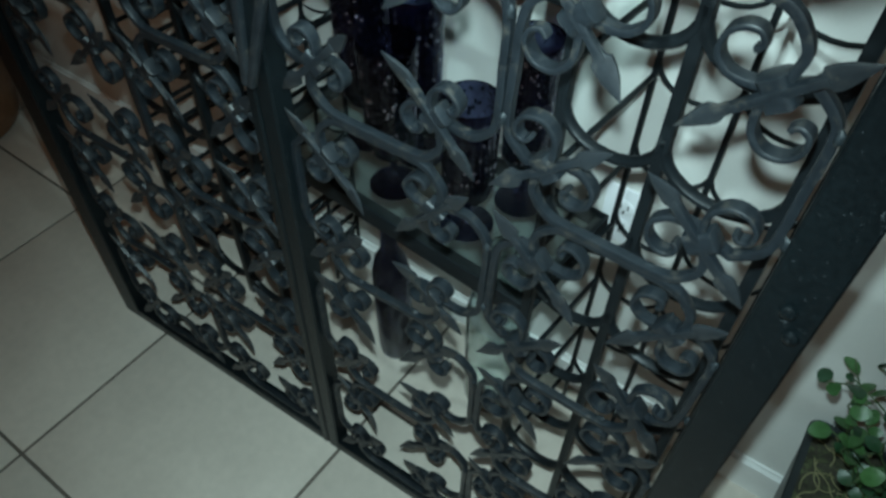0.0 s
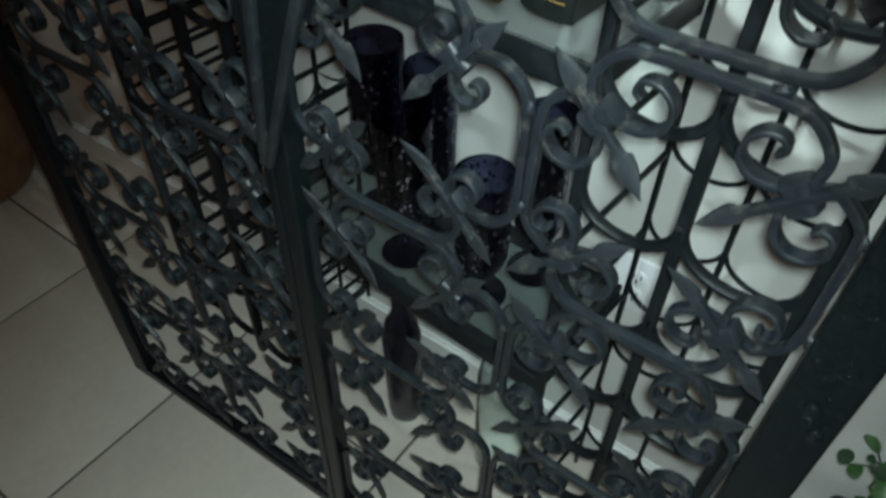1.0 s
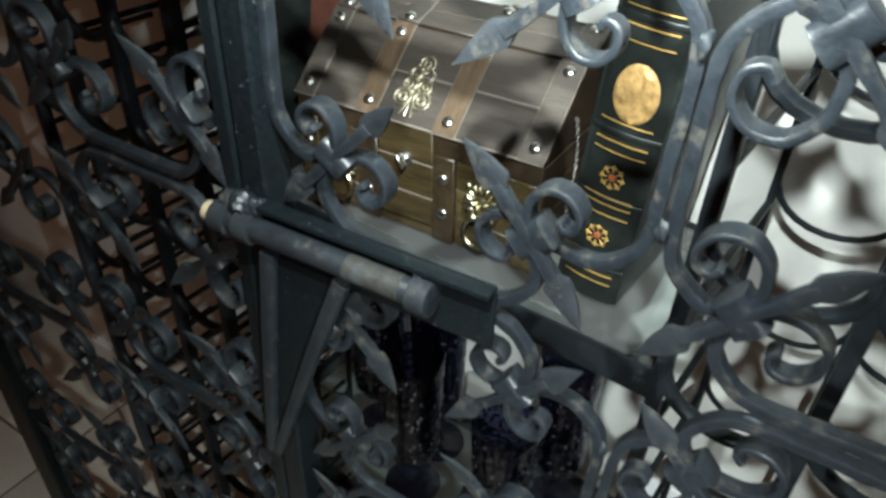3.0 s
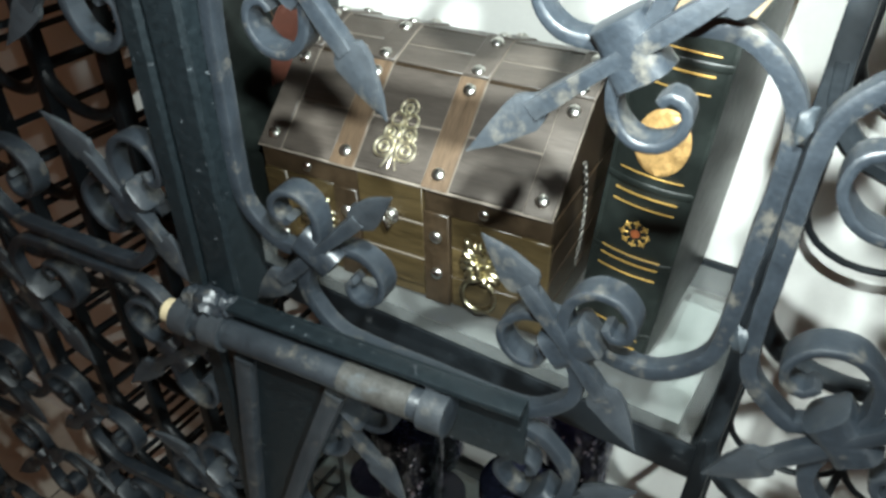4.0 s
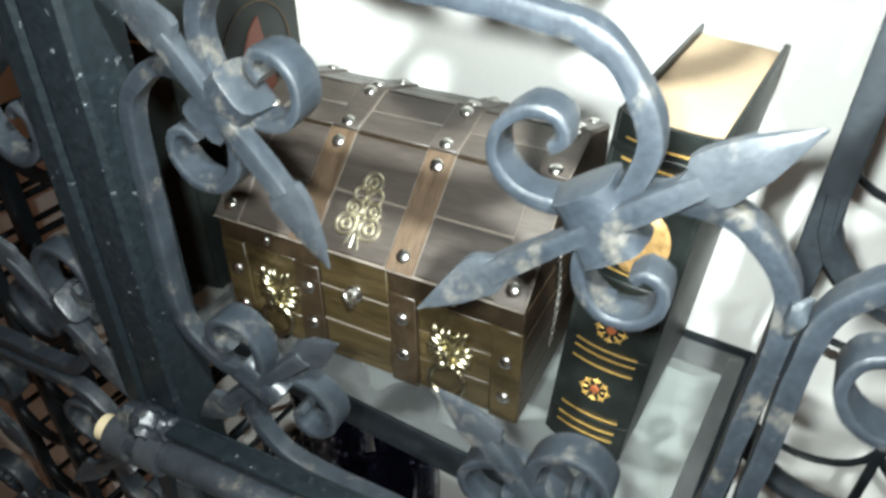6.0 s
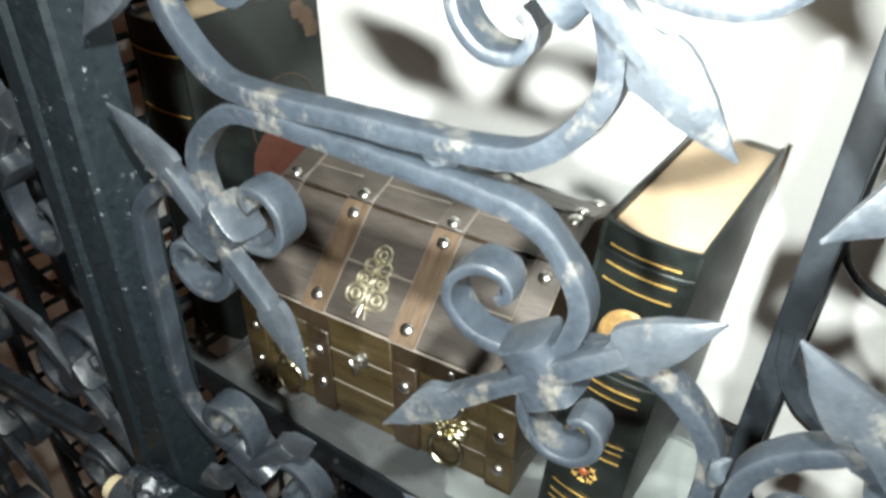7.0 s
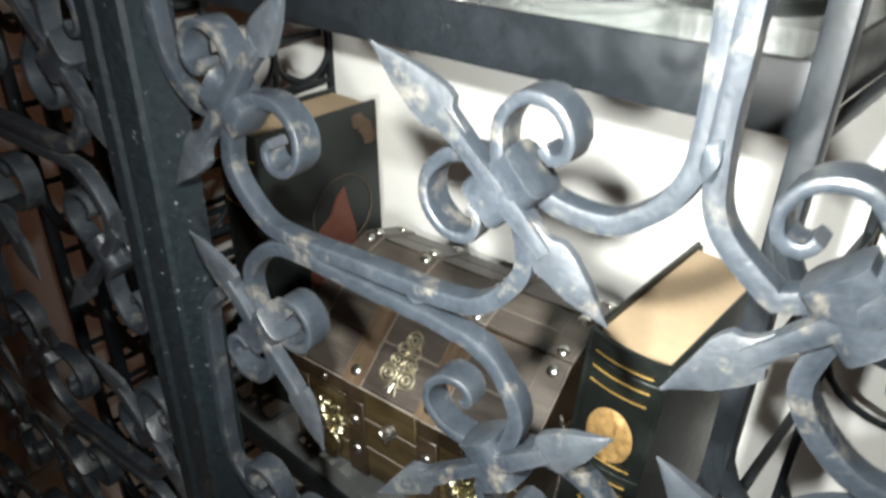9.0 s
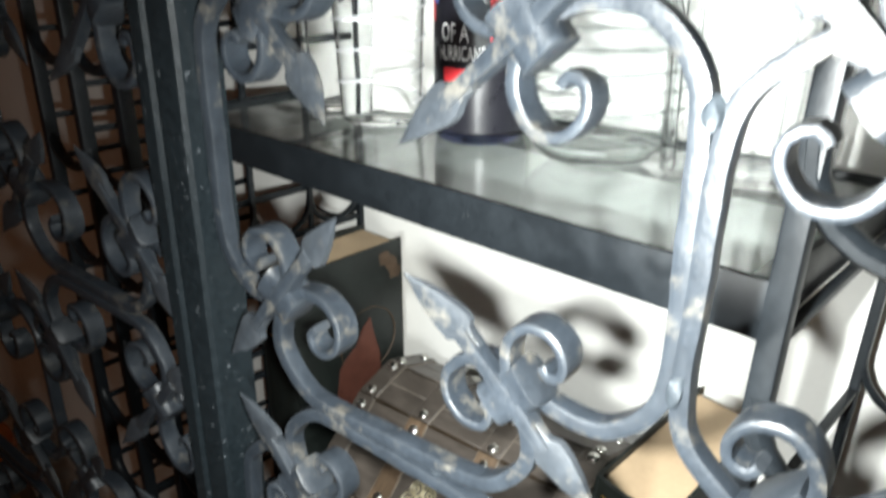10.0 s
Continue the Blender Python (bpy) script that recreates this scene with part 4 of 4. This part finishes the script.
# ---- planter with a trailing plant ----
planter = thing("planter", (0.29, 0.70, 0.0), "dark square planter filled with soil, beside the gate", "planter")
bm = bmesh.new()
rim = []
for z, o in ((0.0, -0.025), (0.285, 0.0), (0.30, 0.004), (0.303, 0.002), (0.303, -0.008), (0.27, -0.011)):
    hx, hy = 0.125 + o, 0.118 + o
    ring = []
    for cx, cy, a0 in ((1, 1, 0), (-1, 1, 90), (-1, -1, 180), (1, -1, 270)):
        for k in range(5):
            a = radians(a0 + 22.5 * k)
            ring.append(bm.verts.new((cx * (hx - 0.02) + 0.02 * math.cos(a), cy * (hy - 0.02) + 0.02 * math.sin(a), z)))
    rim.append(ring)
for a, b in zip(rim, rim[1:]):
    for k in range(20):
        bm.faces.new((a[k], a[(k + 1) % 20], b[(k + 1) % 20], b[k]))
bm.faces.new(rim[0][::-1])
part("pot", bm, POT, planter)
bm = bmesh.new()
bmesh.ops.create_grid(bm, x_segments=40, y_segments=40, size=1)
for v in bm.verts:
    v.co = Vector((v.co.x * 0.117, v.co.y * 0.110, 0.291 + 0.010 * noise.noise(v.co * 5) + 0.005 * noise.noise(v.co * 19)))
part("soil", bm, SOIL, planter, "dark crumbly soil with roots")
rng = random.Random(11)
for i in range(60):
    x, y = rng.uniform(-0.10, 0.10), rng.uniform(-0.10, 0.08)
    a, pts = rng.uniform(0, 6.28), []
    for k in range(7):
        pts.append(Vector((max(-0.11, min(0.11, x)), max(-0.105, min(0.105, y)), 0.298 + 0.006 * math.sin(k) + 0.003 * rng.random())))
        a += rng.uniform(-0.9, 0.9)
        x, y = x + 0.012 * math.cos(a), y + 0.012 * math.sin(a)
    part("root", sweep(spline(pts, 0.006), flat(0.0022), flat(0.0022), side=Vector((0, 0, 1)), power=2, n=6), ROOT, planter)

plant = thing("trailing_plant", (0.29, 0.70, 0.285), "trailing green plant with small round leaves growing in the planter", "plant")


def leaf_mesh(name, material):
    bm = bmesh.new()
    rows = []
    for i in range(7):
        u = i / 6
        w = 0.0105 * math.sin(math.pi * (0.06 + 0.9 * u)) ** 0.7
        rows.append([bm.verts.new((s * w, 0.026 * u, 0.0022 * abs(s) * (1 - u) + 0.004 * math.sin(2.6 * u) + dz)) for dz in (0, -0.0012) for s in (-1, -0.5, 0, 0.5, 1)])
    for a, b in zip(rows, rows[1:]):
        for k in range(4):
            bm.faces.new((a[k], a[k + 1], b[k + 1], b[k]))
            bm.faces.new((a[5 + k], b[5 + k], b[6 + k], a[6 + k]))
        bm.faces.new((a[0], b[0], b[5], a[5]))
        bm.faces.new((a[4], a[9], b[9], b[4]))
    bm.faces.new((*rows[0][:5], *rows[0][:4:-1]))
    bm.faces.new((*rows[-1][:5], *rows[-1][:4:-1]))
    return mesh_of(name, bm, material)


LEAVES = [leaf_mesh("leaf", LEAF), leaf_mesh("leaf", LEAF_LIGHT)]
for i in range(30):
    a = rng.uniform(1.2, 4.9)
    x, y = rng.uniform(-0.05, 0.10), rng.uniform(-0.07, 0.08)
    pts, h, out = [], 0.0, 0.0
    length = rng.uniform(0.12, 0.36)
    for k in range(9):
        u = k / 8
        r = (0.10 + 0.05 * rng.random()) * u * length / 0.2
        pts.append(Vector((x + r * math.cos(a) * 0.75 + rng.uniform(-0.006, 0.006), min(y + r * math.sin(a) * 0.75 + rng.uniform(-0.006, 0.006), 0.112), length * (1.35 * u - 0.45 * u * u))))
    stem = spline(pts, 0.012)
    part("stem", sweep(stem, flat(0.0024), flat(0.0024), side=Vector((0.1, 0.95, 0.2)).normalized(), power=2, n=6), STEM, plant)
    for p in stem[2::2]:
        if rng.random() < 0.82:
            m = Matrix.Translation(p) @ pose(0, 0, 0, rng.uniform(-10, 55), rng.uniform(-35, 35), rng.uniform(0, 360)) @ Matrix.Scale(rng.uniform(0.55, 1.15), 4)
            put("leaf", rng.choice(LEAVES), plant, m)

# ---- big pot beyond the gate ----
urn = thing("floor_pot", (-2.16, 0.60, 0.0), "large brown glazed pot with an orange rim, standing on the tiles", "pot")
part("pot_body", lathe([(0, 0), (0.19, 0), (0.205, 0.01), (0.235, 0.12), (0.24, 0.22), (0.225, 0.33), (0.20, 0.40), (0.20, 0.43), (0.18, 0.43), (0.175, 0.40), (0, 0.36)], 56), CLAY, urn)
part("pot_rim", lathe([(0.20, 0.425), (0.222, 0.43), (0.228, 0.445), (0.222, 0.46), (0.185, 0.46), (0.18, 0.43)], 56), ORANGE, urn, "shiny orange rim")

# ---- bolts on the outer stile ----
for z, x in ((0.888, 0.030), (0.861, 0.041)):
    part("bolt_head", lathe([(0.007, 0), (0.0068, 0.003), (0.004, 0.005), (0, 0.0055)], 16), IRON_DARK, door_r, "", Matrix.Translation((x, -0.016, z)) @ pose(0, 0, 0, 90))

# ---- floor tiles ----
TX, TY, _ = ROOM.inverted() @ Vector((-1.071, 0.091, 0))
PX, PY, GAP = 0.503, 0.508, 0.0035
made = {}
for i in range(-5, 8):
    for j in range(-7, 3):
        x0, x1 = max(TX + i * PX + GAP, RX0), min(TX + (i + 1) * PX - GAP, RX1)
        y0, y1 = max(TY + j * PY + GAP, RY0), min(TY + (j + 1) * PY - GAP, WALL - 0.002)
        if x1 - x0 < 0.02 or y1 - y0 < 0.02:
            continue
        size = (round(x1 - x0, 4), round(y1 - y0, 4))
        if size not in made:
            made[size] = mesh_of("tile", box((0, 0, -0.0029), (*size, 0.0), 0.0012, 2), TILE)
        put("tile", made[size], floor, Matrix.Translation((x0, y0, 0)))
